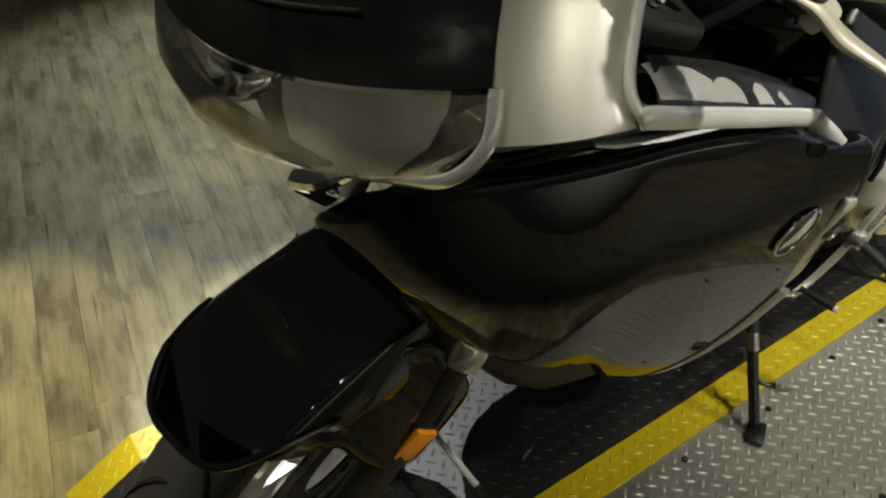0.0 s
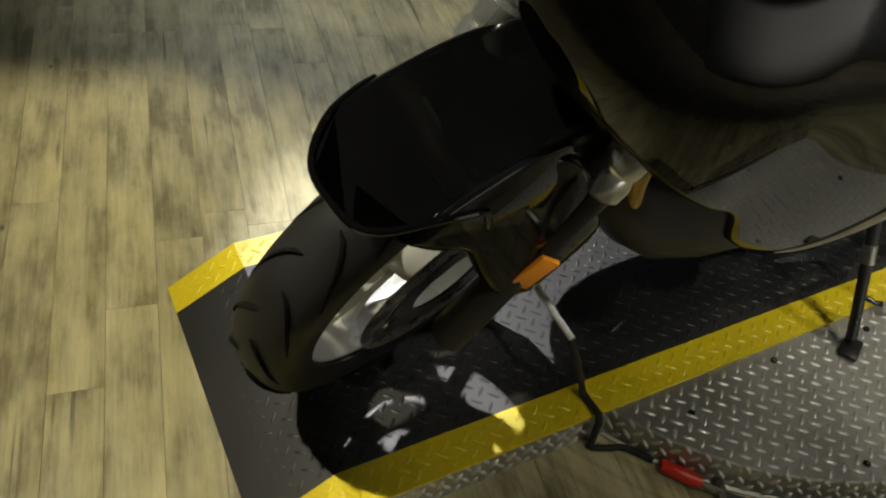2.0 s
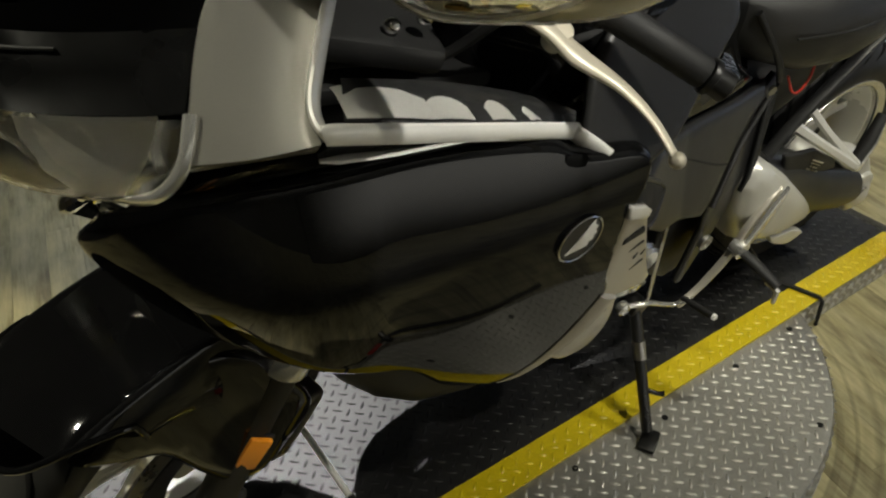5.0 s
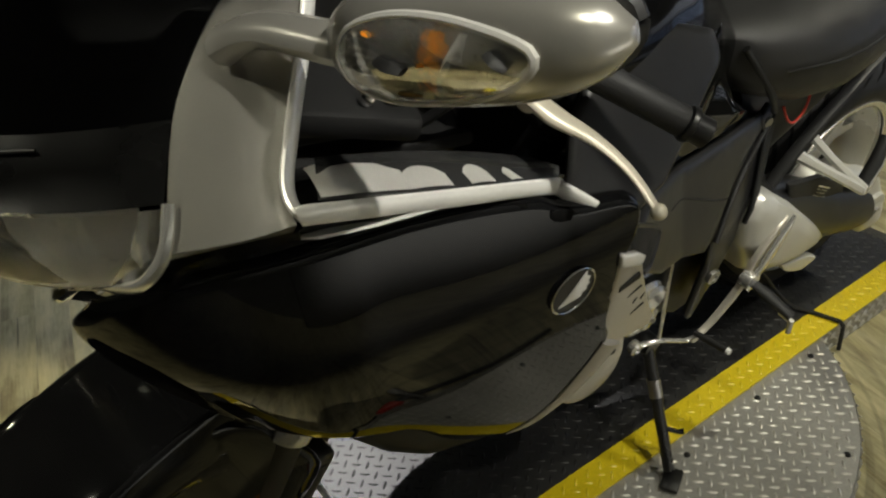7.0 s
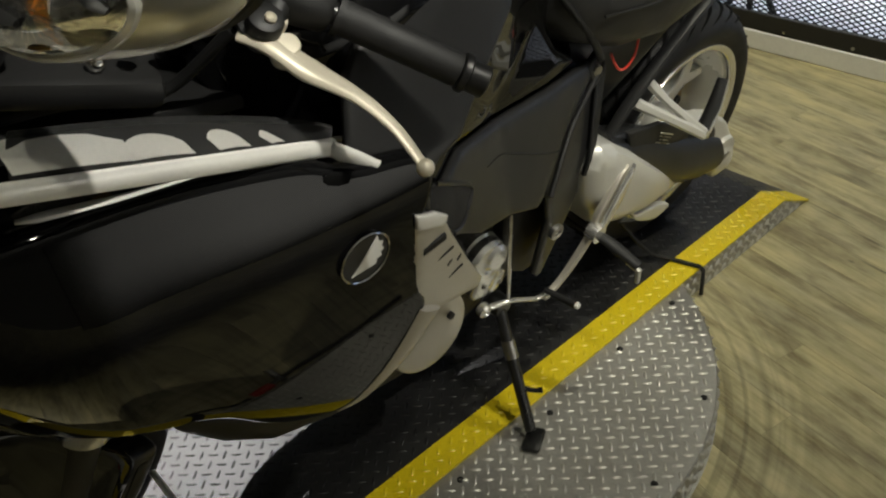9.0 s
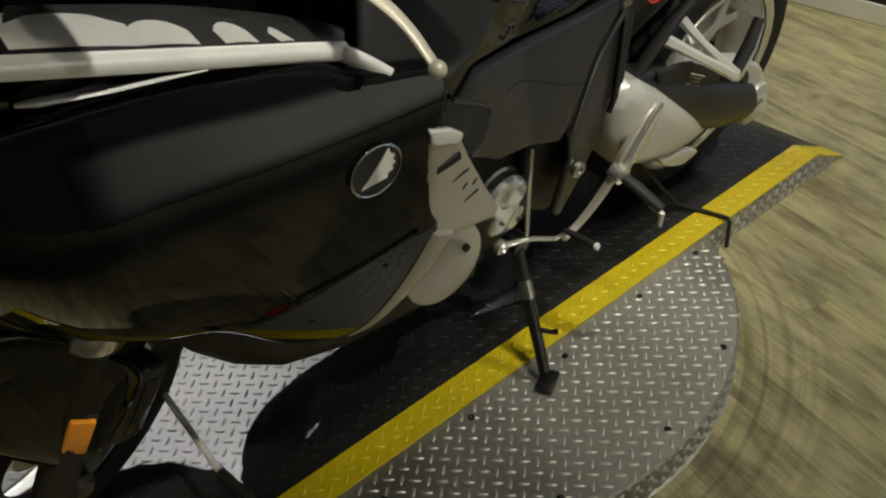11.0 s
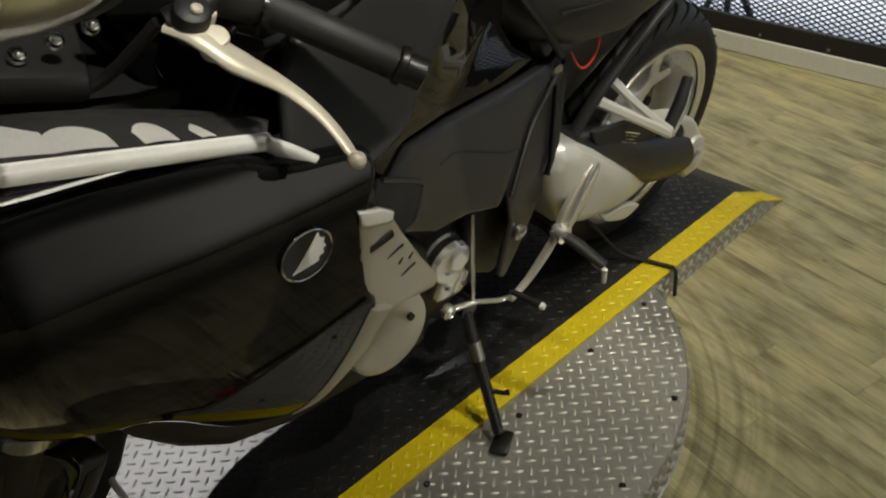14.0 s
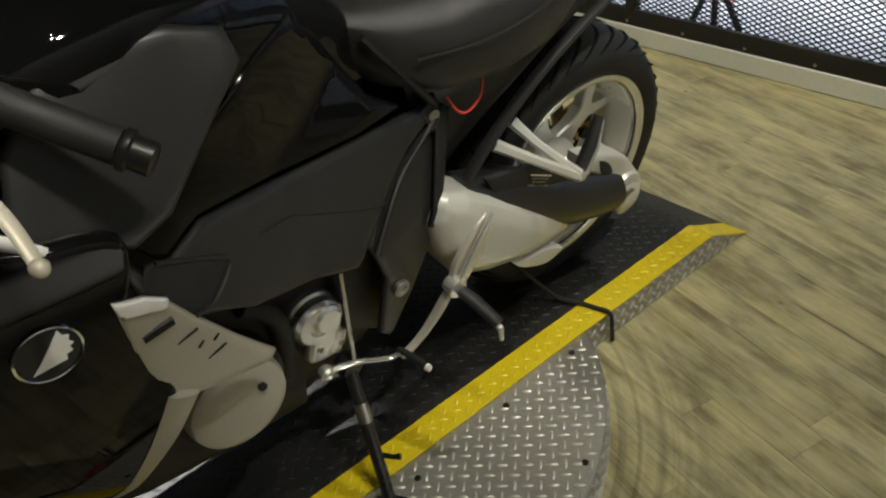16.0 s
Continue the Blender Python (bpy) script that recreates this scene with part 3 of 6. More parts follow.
# ---------------------------------------------------------------- mesh barrier
def barrier():
    base = tagged(new("mesh_barrier"), "low black steel barrier with expanded mesh on a white plinth", "barrier")
    y0, y1, x = -2.6, 2.9, 2.05
    bm = bmesh.new()
    box(bm, 0.10, y1 - y0, 0.07, pose(x + 0.05, (y0 + y1) / 2, 0.035), 0.004, 1)
    part("plinth", bm, WHITE, base, "white painted plinth board")
    bm = bmesh.new()
    box(bm, 0.02, y1 - y0, 0.062, pose(x + 0.012, (y0 + y1) / 2, 0.102), 0.002, 1)
    part("kick_plate", bm, FENCEBLACK, base)
    bm = bmesh.new()
    box(bm, 0.03, y1 - y0, 0.04, pose(x + 0.015, (y0 + y1) / 2, 0.90), 0.003, 1)
    part("top_rail", bm, FENCEBLACK, base)
    for y in (-2.5, -1.2, 0.92, 1.7, 2.8):
        bm = bmesh.new()
        box(bm, 0.04, 0.04, 0.80, pose(x + 0.02, y, 0.50), 0.003, 1)
        part("post", bm, FENCEBLACK, base)
    k = y0 + 0.1
    while k < y1:
        bm = bmesh.new()
        lathe(bm, [(0.006, 0), (0.006, 0.002), (0.003, 0.004)], pose(x + 0.002, k, 0.086, 0, -90, 0), 10)
        part("bolt", bm, STEEL, base)
        k += 0.245
    # expanded metal: two crossing families of flat strands
    verts, faces = [], []
    h0, h1, dy, dz = 0.13, 0.885, 0.034, 0.017
    n = int((y1 - y0) / dy)
    for fam in (1, -1):
        for i in range(-int((h1 - h0) / dz) - 1, n + int((h1 - h0) / dz) + 1):
            ya = y0 + i * dy
            # y = ya + fam * (z - h0) * dy / (2 * dz) * 2
            k = dy / dz * fam
            za, zb = h0, h1
            pa, pb = ya, ya + k * (h1 - h0)
            lo, hi = (pa, pb) if pa < pb else (pb, pa)
            if hi < y0 or lo > y1:
                continue
            def at(y):
                return h0 + (y - ya) / k
            if pa < y0: za, pa = at(y0), y0
            if pa > y1: za, pa = at(y1), y1
            if pb < y0: zb, pb = at(y0), y0
            if pb > y1: zb, pb = at(y1), y1
            w, t = 0.0022, 0.0012
            q = len(verts)
            xx = x + 0.012 + 0.001 * fam
            for (yy, zz) in ((pa, za), (pb, zb)):
                for sx, sw in ((-t, -w), (t, -w), (t, w), (-t, w)):
                    verts.append((xx + sx, yy, zz + sw))
            for c in range(4):
                faces.append((q + c, q + (c + 1) % 4, q + 4 + (c + 1) % 4, q + 4 + c))
    me = bpy.data.meshes.new("mesh_panel")
    me.from_pydata(verts, [], faces)
    me.update()
    patterned("mesh_panel", me, FENCEBLACK, base)
    return base


def behind_barrier():
    slab("backdrop", 2.75, 2.80, -2.6, 3.3, 0, 1.6, PALEGREY, "pale grey panel behind the barrier", "panel")
    slab("platform", 2.165, 2.745, -2.35, 3.3, 0.001, 0.06, PALEGREY, "low pale grey platform behind the barrier", "platform")
    for y0, y1 in ((-2.3, -1.25), (-1.15, -0.12), (0.02, 0.50), (0.62, 1.6)):
        scr = tagged(new("display_screen"), "lit blue display screen in a timber frame", "screen", "screens behind the barrier")
        bm = bmesh.new()
        box(bm, 0.03, y1 - y0, 0.62, pose(2.71, (y0 + y1) / 2, 0.66), 0.006, 1)
        part("frame", bm, TIMBER, scr)
        bm = bmesh.new()
        box(bm, 0.006, y1 - y0 - 0.08, 0.54, pose(2.692, (y0 + y1) / 2, 0.66))
        part("screen", bm, SCREEN, scr, "glowing pale blue screen")
    stand = tagged(new("stand"), "black steel stand with splayed legs", "stand")
    for dy in (-0.10, 0.0, 0.10):
        bm = bmesh.new()
        tube(bm, [(2.20 + 0.1 * abs(dy), 0.66 + dy, 0.066), (2.20, 0.66 + 0.3 * dy, 0.20), (2.20, 0.66 + 0.1 * dy, 0.6)], 0.012, 10)
        part("leg", bm, FENCEBLACK, stand)
    tag = tagged(new("hanging_tag"), "red plastic tag hanging on the barrier", "tag")
    bm = bmesh.new()
    tube(bm, [(2.06, 0.50, 0.235), (2.06, 0.50, 0.25), (2.06, 0.505, 0.33)], [0.010, 0.018, 0.016], 10, 0.4)
    part("blade", bm, REDPLASTIC, tag)

# ---------------------------------------------------------------- motorcycle (built upright: front towards -x, left side towards -y)
def fair_y(x, z):
    rise = 0.41 * 0.009 * math.log1p(math.exp(min(40, (z - 0.772) / 0.009)))
    back = max(0, -0.13 - x)
    roll_line = 0.227 + 0.434 * back + 0.903 * back * back
    aft = 1 / (1 + math.exp((-x - 0.50) / 0.04))
    tuck = (0.062 + 0.065 * aft) * math.exp(-max(-0.05, z - roll_line) / (0.092 + 0.054 * aft))
    return -(0.285 - 0.10 * back ** 2 - 1.2 * max(0, -0.48 - x) ** 2) + tuck + rise


def smooth_normals(ob, depth, side):
    """Gives the outer face of a moulded panel the exact normals of its surface, so that reflections run clean."""
    me, out = ob.data, []
    for v in me.vertices:
        x, y, z = v.co / UNIT
        if abs((y if side < 0 else -y) - depth(x, z)) < 0.0012:
            e = 0.004
            fx, fz = (depth(x + e, z) - depth(x - e, z)) / (2 * e), (depth(x, z + e) - depth(x, z - e)) / (2 * e)
            out.append(Vector((fx, -1 if side < 0 else 1, fz)).normalized())
        else:
            out.append(v.normal.copy())
    me.normals_split_custom_set_from_vertices(out)


def satin_y(x, z):
    return -0.182 + 0.262 * (x - 0.185) + 0.3 * (z - 0.533) - 0.25 * max(0, 0.08 - x)


def nose_y(x, z):
    return -(0.235 + 0.78 * (x + 0.55) - 1.45 * (z - 0.957))


def wheel(bike, name, m, tyre_r, tyre_w, rim_r, spokes, label, groove, forked=False):
    """m: the wheel's pose, its axle along local z."""
    w = part_empty(name, bike, label)
    h, half = tyre_w / 2, tyre_w / 2
    prof = []
    for k in range(13):
        a = math.pi * k / 12
        prof.append((rim_r + 0.008 + (tyre_r - rim_r - 0.008) * math.sin(a) ** 0.62, -half * math.cos(a) * (1.0 if 0 < k < 12 else 0.86)))
    bm = bmesh.new()
    lathe(bm, prof + [(rim_r - 0.004, half * 0.8), (rim_r - 0.004, -half * 0.8)], m, 96, True)
    tyre = part("tyre", bm, RUBBER, w, "black treaded rubber tyre", 50)
    # tread grooves as thin raised tubes laid on the crown, the grooves' shade in their colour
    bm = bmesh.new()
    for i in range(groove):
        for s in (-1, 1):
            path = []
            for k in range(6):
                u = k / 5
                a = 2 * math.pi * (i + (0.5 if s > 0 else 0)) / groove + 0.30 * u * u + 0.03 * u
                b = math.pi / 2 + s * (0.10 + 0.95 * u)
                r = rim_r + 0.008 + (tyre_r - rim_r - 0.008) * math.sin(b) ** 0.62 + 0.0016
                path.append(m @ Vector((r * math.cos(a), r * math.sin(a), -half * math.cos(b))))
            tube(bm, path, [0.001, 0.0036, 0.0040, 0.0036, 0.0026, 0.001], 6, 0.4)
    tagged(part("tread_groove", bm, HOLLOWSHADE, tyre), kind="stuff")
    bm = bmesh.new()
    lathe(bm, [(rim_r + 0.012, -half * 0.80), (rim_r + 0.012, -half * 0.72), (rim_r - 0.008, -half * 0.66), (rim_r - 0.022, -half * 0.3), (rim_r - 0.028, 0), (rim_r - 0.022, half * 0.3), (rim_r - 0.008, half * 0.66), (rim_r + 0.012, half * 0.72), (rim_r + 0.012, half * 0.80), (rim_r + 0.002, half * 0.80), (rim_r - 0.012, half * 0.3), (rim_r - 0.016, 0), (rim_r - 0.012, -half * 0.3), (rim_r + 0.002, -half * 0.80)], m, 80, True)
    rim = part("rim", bm, WHEELMETAL, w, "silver cast alloy rim", 40)
    if forked:
        bm = bmesh.new()
        lathe(bm, [(rim_r - 0.006, half * 0.60), (rim_r - 0.003, half * 0.84), (rim_r + 0.004, half * 0.90), (rim_r + 0.012, half * 0.90), (rim_r + 0.014, half * 0.84), (rim_r + 0.008, half * 0.74)], m, 96, True)
        part("rim_lip", bm, POLISHED, rim, "machined bright rim lip", 40)
    for i in range(spokes):
        bm = bmesh.new()
        if forked:
            # a broad web that forks near the rim
            a = 2 * math.pi * i / spokes + math.radians(40)
            prof = [(0.040, -0.034), (0.085, -0.019), (0.120, -0.021), (rim_r - 0.014, -0.074), (rim_r - 0.006, -0.058), (0.150, -0.010), (0.143, 0.0), (0.150, 0.010), (rim_r - 0.006, 0.058), (rim_r - 0.014, 0.074), (0.120, 0.021), (0.085, 0.019), (0.040, 0.034)]
            turn = m @ Matrix.Rotation(a, 4, "Z")
            rings = [[turn @ Vector((r, v * wide, z)) for r, v in prof] for z, wide in ((-0.012, 0.9), (0.010, 1.0), (0.014, 0.9))]
            loft(bm, rings)
        else:
            a = 2 * math.pi * i / spokes + 0.3
            for da in (-0.10, 0.10):
                p = [(0.045, a + da * 1.5), (rim_r * 0.55, a + da * 0.8), (rim_r - 0.02, a + da * 2.1)]
                tube(bm, smooth_path([m @ Vector((r * math.cos(t), r * math.sin(t), -half * 0.18)) for r, t in p], 4), [0.020, 0.014, 0.015], 8, 0.75, tuple(m.to_3x3() @ Vector((0, 0, 1))))
        part("spoke", bm, WHEELMETAL, w, "", 30)
    bm = bmesh.new()
    lathe(bm, [(0.014, -half * 0.9), (0.034, -half * 0.85), (0.05, -half * 0.4), (0.055, 0), (0.05, half * 0.4), (0.034, half * 0.85), (0.014, half * 0.9)], m, 32)
    part("hub", bm, CASTING, w)
    return w


def part_empty(name, parent, label=""):
    ob = new(name)
    ob.parent = parent
    if label:
        tagged(ob, label)
    return ob


def brake_disc(parent, m, r, y):
    bm = bmesh.new()
    lathe(bm, [(r - 0.036, y - 0.0025), (r, y - 0.0025), (r, y + 0.0025), (r - 0.036, y + 0.0025)], m, 64, True)
    d = part("brake_disc", bm, STEEL, parent, "drilled steel brake disc")
    bm = bmesh.new()
    for i in range(36):
        a = 2 * math.pi * i / 36
        rr = r - 0.008 - 0.009 * (i % 3)
        lathe(bm, [(0.0028, -0.003), (0.0028, 0.003)], m @ pose(rr * math.cos(a), rr * math.sin(a), y), 8)
    tagged(part("drill_hole", bm, DEEP, d), kind="stuff")
    bm = bmesh.new()
    lathe(bm, [(r - 0.085, y - 0.002), (r - 0.045, y - 0.002), (r - 0.045, y + 0.002), (r - 0.085, y + 0.002)], m, 40, True)
    for i in range(10):
        a = 2 * math.pi * i / 10
        lathe(bm, [(0.008, y - 0.004), (0.008, y + 0.004)], m @ pose((r - 0.041) * math.cos(a), (r - 0.041) * math.sin(a), 0), 12)
    part("disc_carrier", bm, STANDBLACK, d)
    return d


def motorcycle():
    bike = tagged(new("motorcycle"), "gloss black touring motorcycle with silver nose, on its side stand", "motorcycle")
    bike.matrix_world = pose(0, YC * UNIT, TOP * UNIT, LEANED, 0, 0)

    def P(name, bm, mat, label="", parent=None, sharp=35):
        return part(name, bm, mat, parent or bike, label, sharp)

    # ---- front end, turned a little to the left about the steering axis
    rake, turn = math.radians(25.5), math.radians(STEER)
    head = Vector((-0.57 + (0.53 - 0.9) * math.tan(rake) * -1, 0, 0.9))
    axis = Vector((-math.sin(rake), 0, -math.cos(rake)))
    S = Matrix.Translation((0.030, -0.008, 0)) @ Matrix.Translation(head) @ Matrix.Rotation(-turn, 4, axis) @ Matrix.Translation(-head)
    fork_x = lambda z: -0.612 - (0.53 - z) * math.tan(rake)
    AX = Vector((-0.69, 0.012, 0.286))
    wm = S @ Matrix.Translation(AX) @ Matrix.Rotation(math.radians(90), 4, "X")
    fw = wheel(bike, "front_wheel", wm, 0.287, 0.113, 0.216, 5, "front wheel with black sport tyre", 18)
    for s in (-1, 1):
        brake_disc(fw, wm, 0.148, 0.064 * s)
    for s in (-1, 1):
        bm = bmesh.new()
        top, mid, low = 0.86, 0.564, 0.27
        q = lambda z: S @ Vector((fork_x(z), 0.112 * s, z))
        tube(bm, [q(top), q(mid + 0.02)], 0.0250, 20)
        fk = P("fork_leg", bm, POLISHED, "polished alloy fork leg")
        bm = bmesh.new()
        d = (q(low) - q(top)).normalized()
        tube(bm, [q(mid + 0.048), q(mid + 0.042), q(mid + 0.016), q(mid + 0.010), q(mid), q(mid - 0.018), q(mid - 0.022)], [0.0250, 0.0300, 0.0300, 0.0272, 0.0318, 0.0318, 0.028], 24)
        P("fork_ring", bm, POLISHED, "", fk)
        bm = bmesh.new()
        tube(bm, [q(mid - 0.016), q(0.42), q(low)], [0.025, 0.024, 0.027], 18)
        P("fork_slider", bm, MATT, "", fk)
        bm = bmesh.new()
        c = S @ Matrix.Translation((AX.x + 0.115, 0.098 * s, 0.345)) @ Matrix.Rotation(math.radians(-55), 4, "Y")
        box(bm, 0.13, 0.052, 0.062, c, 0.014, 3)
        box(bm, 0.10, 0.062, 0.030, c, 0.010, 2)
        P("brake_caliper", bm, STANDBLACK, "black brake caliper")
        bm = bmesh.new()
        lathe(bm, [(0.012, -0.02), (0.022, -0.018), (0.022, 0.012), (0.014, 0.02)], S @ Matrix.Translation((AX.x, 0.112 * s, AX.z)) @ Matrix.Rotation(math.radians(90), 4, "X"), 20)
        P("axle_clamp", bm, STANDBLACK, "", fk)

        if s < 0:
            bm = bmesh.new()
            fr = Matrix.Translation((-0.600, -0.150, 0.408)) @ Matrix.Rotation(-turn, 4, "Z") @ Matrix.Rotation(rake, 4, "Y")
            box(bm, 0.030, 0.008, 0.064, fr, 0.003, 2)
            rf = P("side_reflector", bm, ORANGE, "orange side reflector on the fork")
            bm = bmesh.new()
            box(bm, 0.036, 0.006, 0.070, fr @ Matrix.Translation((0, 0.006, 0)), 0.003, 2)
            P("reflector_backing", bm, MATT, "", rf)

    # fender: swept over the tyre with side skirts down to the fork
    rings = []
    for k in range(33):
        u = k / 32
        r = 0.386 - 0.036 * min(1.0, u * 1.5) ** 0.8
        wid = 0.096 + 0.008 * math.sin(math.pi * u)
        drop = 0.0546 + 0.090 * (3 - 2 * min(1, u * 1.7)) * min(1, u * 1.7) ** 2
        prof = []
        for j in range(33):
            v = -1 + 2 * j / 32
            yy = wid * math.copysign(1 - (1 - abs(v)) ** 1.7, v)
            rr = r - drop * max(0, abs(v) - 0.55) / 0.45 - 0.016 * abs(v) ** 3
            prof.append((yy, rr))
        ring = []
        for yy, rr in prof + [(y * 0.955, q - 0.005) for y, q in reversed(prof)]:
            # the front edge is rounded: it sweeps back towards the sides
            a = math.radians(39 + (85.5 - 17.5 * min(1, abs(yy) / 0.09) ** 3.5) * (1 - u))
            ring.append(S @ Vector((AX.x + math.cos(a) * rr, yy, AX.z + math.sin(a) * rr)))
        rings.append(ring)
    bm = loft(bmesh.new(), rings)
    ff = P("front_fender", bm, GLOSS, "gloss black front fender", sharp=50)
    bm = bmesh.new()
    tube(bm, [v + (v - rings[1][i]).normalized() * 0.002 for i, v in enumerate(rings[0][:33])], 0.004, 10)
    P("fender_lip", bm, GLOSS, "", ff)
    # skirt plates between fender and fork
    for s in (-1, 1):
        def skirt(x, z):
            return max(-0.142, -0.108 - 0.27 * (x + 0.70) + 0.17 * (z - 0.50))
        bm = shell([(-0.850, 0.545), (-0.800, 0.590), (-0.740, 0.625), (-0.680, 0.628), (-0.630, 0.580), (-0.600, 0.520), (-0.568, 0.450), (-0.580, 0.410), (-0.640, 0.362), (-0.695, 0.368), (-0.732, 0.425), (-0.768, 0.495), (-0.815, 0.520)], skirt, 0.006, 0.012, 0.014, s, True)
        bmesh.ops.transform(bm, matrix=S, verts=bm.verts)
        P("fender_skirt", bm, GLOSS, "", None, 60)

    # ---- main fairing
    main = [(-0.70, 0.85), (-0.637, 0.877), (-0.532, 0.889), (-0.409, 0.883), (-0.294, 0.862), (-0.243, 0.838), (-0.146, 0.812), (-0.164, 0.735), (-0.160, 0.64), (-0.146, 0.578), (-0.178, 0.506), (-0.207, 0.458), (-0.235, 0.420), (-0.268, 0.404), (-0.310, 0.413), (-0.345, 0.437), (-0.375, 0.478), (-0.402, 0.518), (-0.437, 0.554), (-0.475, 0.572), (-0.520, 0.604), (-0.572, 0.642), (-0.620, 0.680), (-0.668, 0.722), (-0.702, 0.762), (-0.720, 0.805)]
    for s in (-1, 1):
        bm = shell(main if s < 0 else [(max(x, -0.66), z) for x, z in main], fair_y, 0.005, 0.010, 0.013, s, True)
        smooth_normals(P("side_fairing", bm, GLOSS, "gloss black side fairing", sharp=180), fair_y, s)
    # upper infill between fairing and nose, with the small intake slot
    for s in (-1, 1):
        up = smooth_path([(-0.655, s * 0.165, 0.905), (-0.60, s * 0.200, 0.932), (-0.548, s * 0.228, 0.948), (-0.40, s * 0.224, 0.902), (-0.265, s * 0.214, 0.850), (-0.215, s * 0.218, 0.812)], 6)
        low = smooth_path([(-0.69, s * 0.120, 0.835), (-0.625, s * 0.155, 0.860), (-0.532, s * 0.180, 0.872), (-0.40, s * 0.200, 0.864), (-0.275, s * 0.212, 0.832), (-0.205, s * 0.218, 0.790)], 6)
        rows = []
        for p, q in zip(up, low):
            rows.append([p.lerp(q, k / 6) for k in range(7)])
        bm = loft(bmesh.new(), rows, False, False)
        bmesh.ops.solidify(bm, geom=bm.faces[:], thickness=0.003)
        P("fairing_shoulder", bm, GLOSS, "", None, 60)
        bm = bmesh.new()
        tube(bm, [(-0.530, s * 0.199, 0.897), (-0.515, s * 0.205, 0.897), (-0.46, s * 0.213, 0.890), (-0.38, s * 0.221, 0.881)], [0.003, 0.006, 0.0045, 0.001], 8, 0.5)
        P("intake_lip", bm, TRIMMETAL)
    # wing badge
    bm = bmesh.new()
    em = Matrix.Translation((-0.247, fair_y(-0.247, 0.737) - 0.001, 0.737)) @ Matrix.Rotation(math.radians(90), 4, "X")
    em = em @ Matrix.Scale(1.1, 4)
    lathe(bm, [(0.0300, 0.0), (0.0300, 0.002), (0.0288, 0.003), (0.0277, 0.002), (0.0277, 0.0)], em, 40, True)
    badge = P("badge_ring", bm, CHROME, "round chrome badge with a silver wing shape")
    bm = bmesh.new()
    lathe(bm, [(0.0270, -0.0005), (0.0270, 0.0012)], em, 40)
    P("badge_field", bm, SATIN, "", badge)
    bm = bmesh.new()
    wing = [(-0.018, -0.015), (0.012, -0.014), (0.013, -0.008), (0.019, -0.007), (0.018, -0.001), (0.022, 0.001), (0.019, 0.006), (0.021, 0.011), (0.016, 0.014), (0.014, 0.022), (0.004, 0.009), (-0.008, -0.005)]
    bm.faces.new([bm.verts.new(em @ Vector((x, y, 0.0022))) for x, y in wing])
    got = bmesh.ops.extrude_face_region(bm, geom=bm.faces[:])
    bmesh.ops.translate(bm, vec=(0, 0.001, 0), verts=[v for v in got["geom"] if isinstance(v, bmesh.types.BMVert)])
    P("badge_wing", bm, TRIMMETAL, "", badge, 20)

    # ---- silver nose panels and trim
    for s in (-1, 1):
        front = smooth_path([(x, 0, z) for x, z in ((-0.646, 0.934), (-0.629, 0.960), (-0.610, 0.989), (-0.590, 1.015), (-0.56, 1.045), (-0.53, 1.070), (-0.50, 1.092))], 4)
        back = smooth_path([(x, 0, z) for x, z in ((-0.552, 0.953), (-0.548, 0.973), (-0.530, 1.0), (-0.510, 1.026), (-0.485, 1.058), (-0.470, 1.076), (-0.455, 1.092))], 4)
        rows = []
        for k in (3, 2, 1):
            t = math.radians(22 * k)
            rows.append([p + Vector((0, 0.020 * (1 - math.cos(t)), -0.020 * math.sin(t))) for p in (front[0].lerp(back[0], j / 8) + Vector((0, nose_y(*(front[0].lerp(back[0], j / 8)).xz), 0)) for j in range(9))])
        for p, q in zip(front, back):
            rows.append([v + Vector((0, nose_y(v.x, v.z) - 0.003 - 0.005 * math.sin(math.pi * j / 8), 0)) for j, v in ((j, p.lerp(q, j / 8)) for j in range(9))])
        bm = loft(bmesh.new(), [[Vector((v.x, v.y if s < 0 else -v.y, v.z)) for v in row] for row in rows], False, False)
        bmesh.ops.solidify(bm, geom=bm.faces[:], thickness=0.004)
        P("nose_panel", bm, SILVER, "metallic silver nose panel", sharp=40)
        bm = bmesh.new()
        path = smooth_path([(-0.450, s * 0.103, 1.095), (-0.480, s * 0.143, 1.060), (-0.505, s * 0.170, 1.028), (-0.526, s * 0.193, 1.000), (-0.546, s * 0.219, 0.974), (-0.547, s * 0.238, 0.960), (-0.532, s * 0.243, 0.956), (-0.40, s * 0.238, 0.909), (-0.265, s * 0.233, 0.861), (-0.248, s * 0.235, 0.853), (-0.212, s * 0.250, 0.822)], 6)
        tube(bm, path, [0.0098] * 18 + [0.0105, 0.0125, 0.0130], 12, 0.45, (0, 1, 0.3))
        P("trim_strip", bm, TRIMMETAL, "bright satin trim strip")
        bm = bmesh.new()
        a = smooth_path([(-0.528, s * 0.235, 0.964), (-0.40, s * 0.230, 0.917), (-0.27, s * 0.226, 0.870), (-0.245, s * 0.228, 0.860)], 6)
        b = smooth_path([(-0.510, s * 0.198, 0.977), (-0.39, s * 0.196, 0.936), (-0.275, s * 0.200, 0.886), (-0.232, s * 0.212, 0.864)], 6)
        rows = [[p.lerp(q, k / 6) + Vector((0, 0, 0.006 * math.sin(math.pi * k / 6) - 0.002)) for k in range(7)] for p, q in zip(a, b)]
        bm = loft(bmesh.new(), rows, False, False)
        bmesh.ops.solidify(bm, geom=bm.faces[:], thickness=0.003)
        ledge = P("inner_ledge", bm, LEDGEMETAL, "satin ledge inside the trim, coloured dark as if unlit", None, 60)
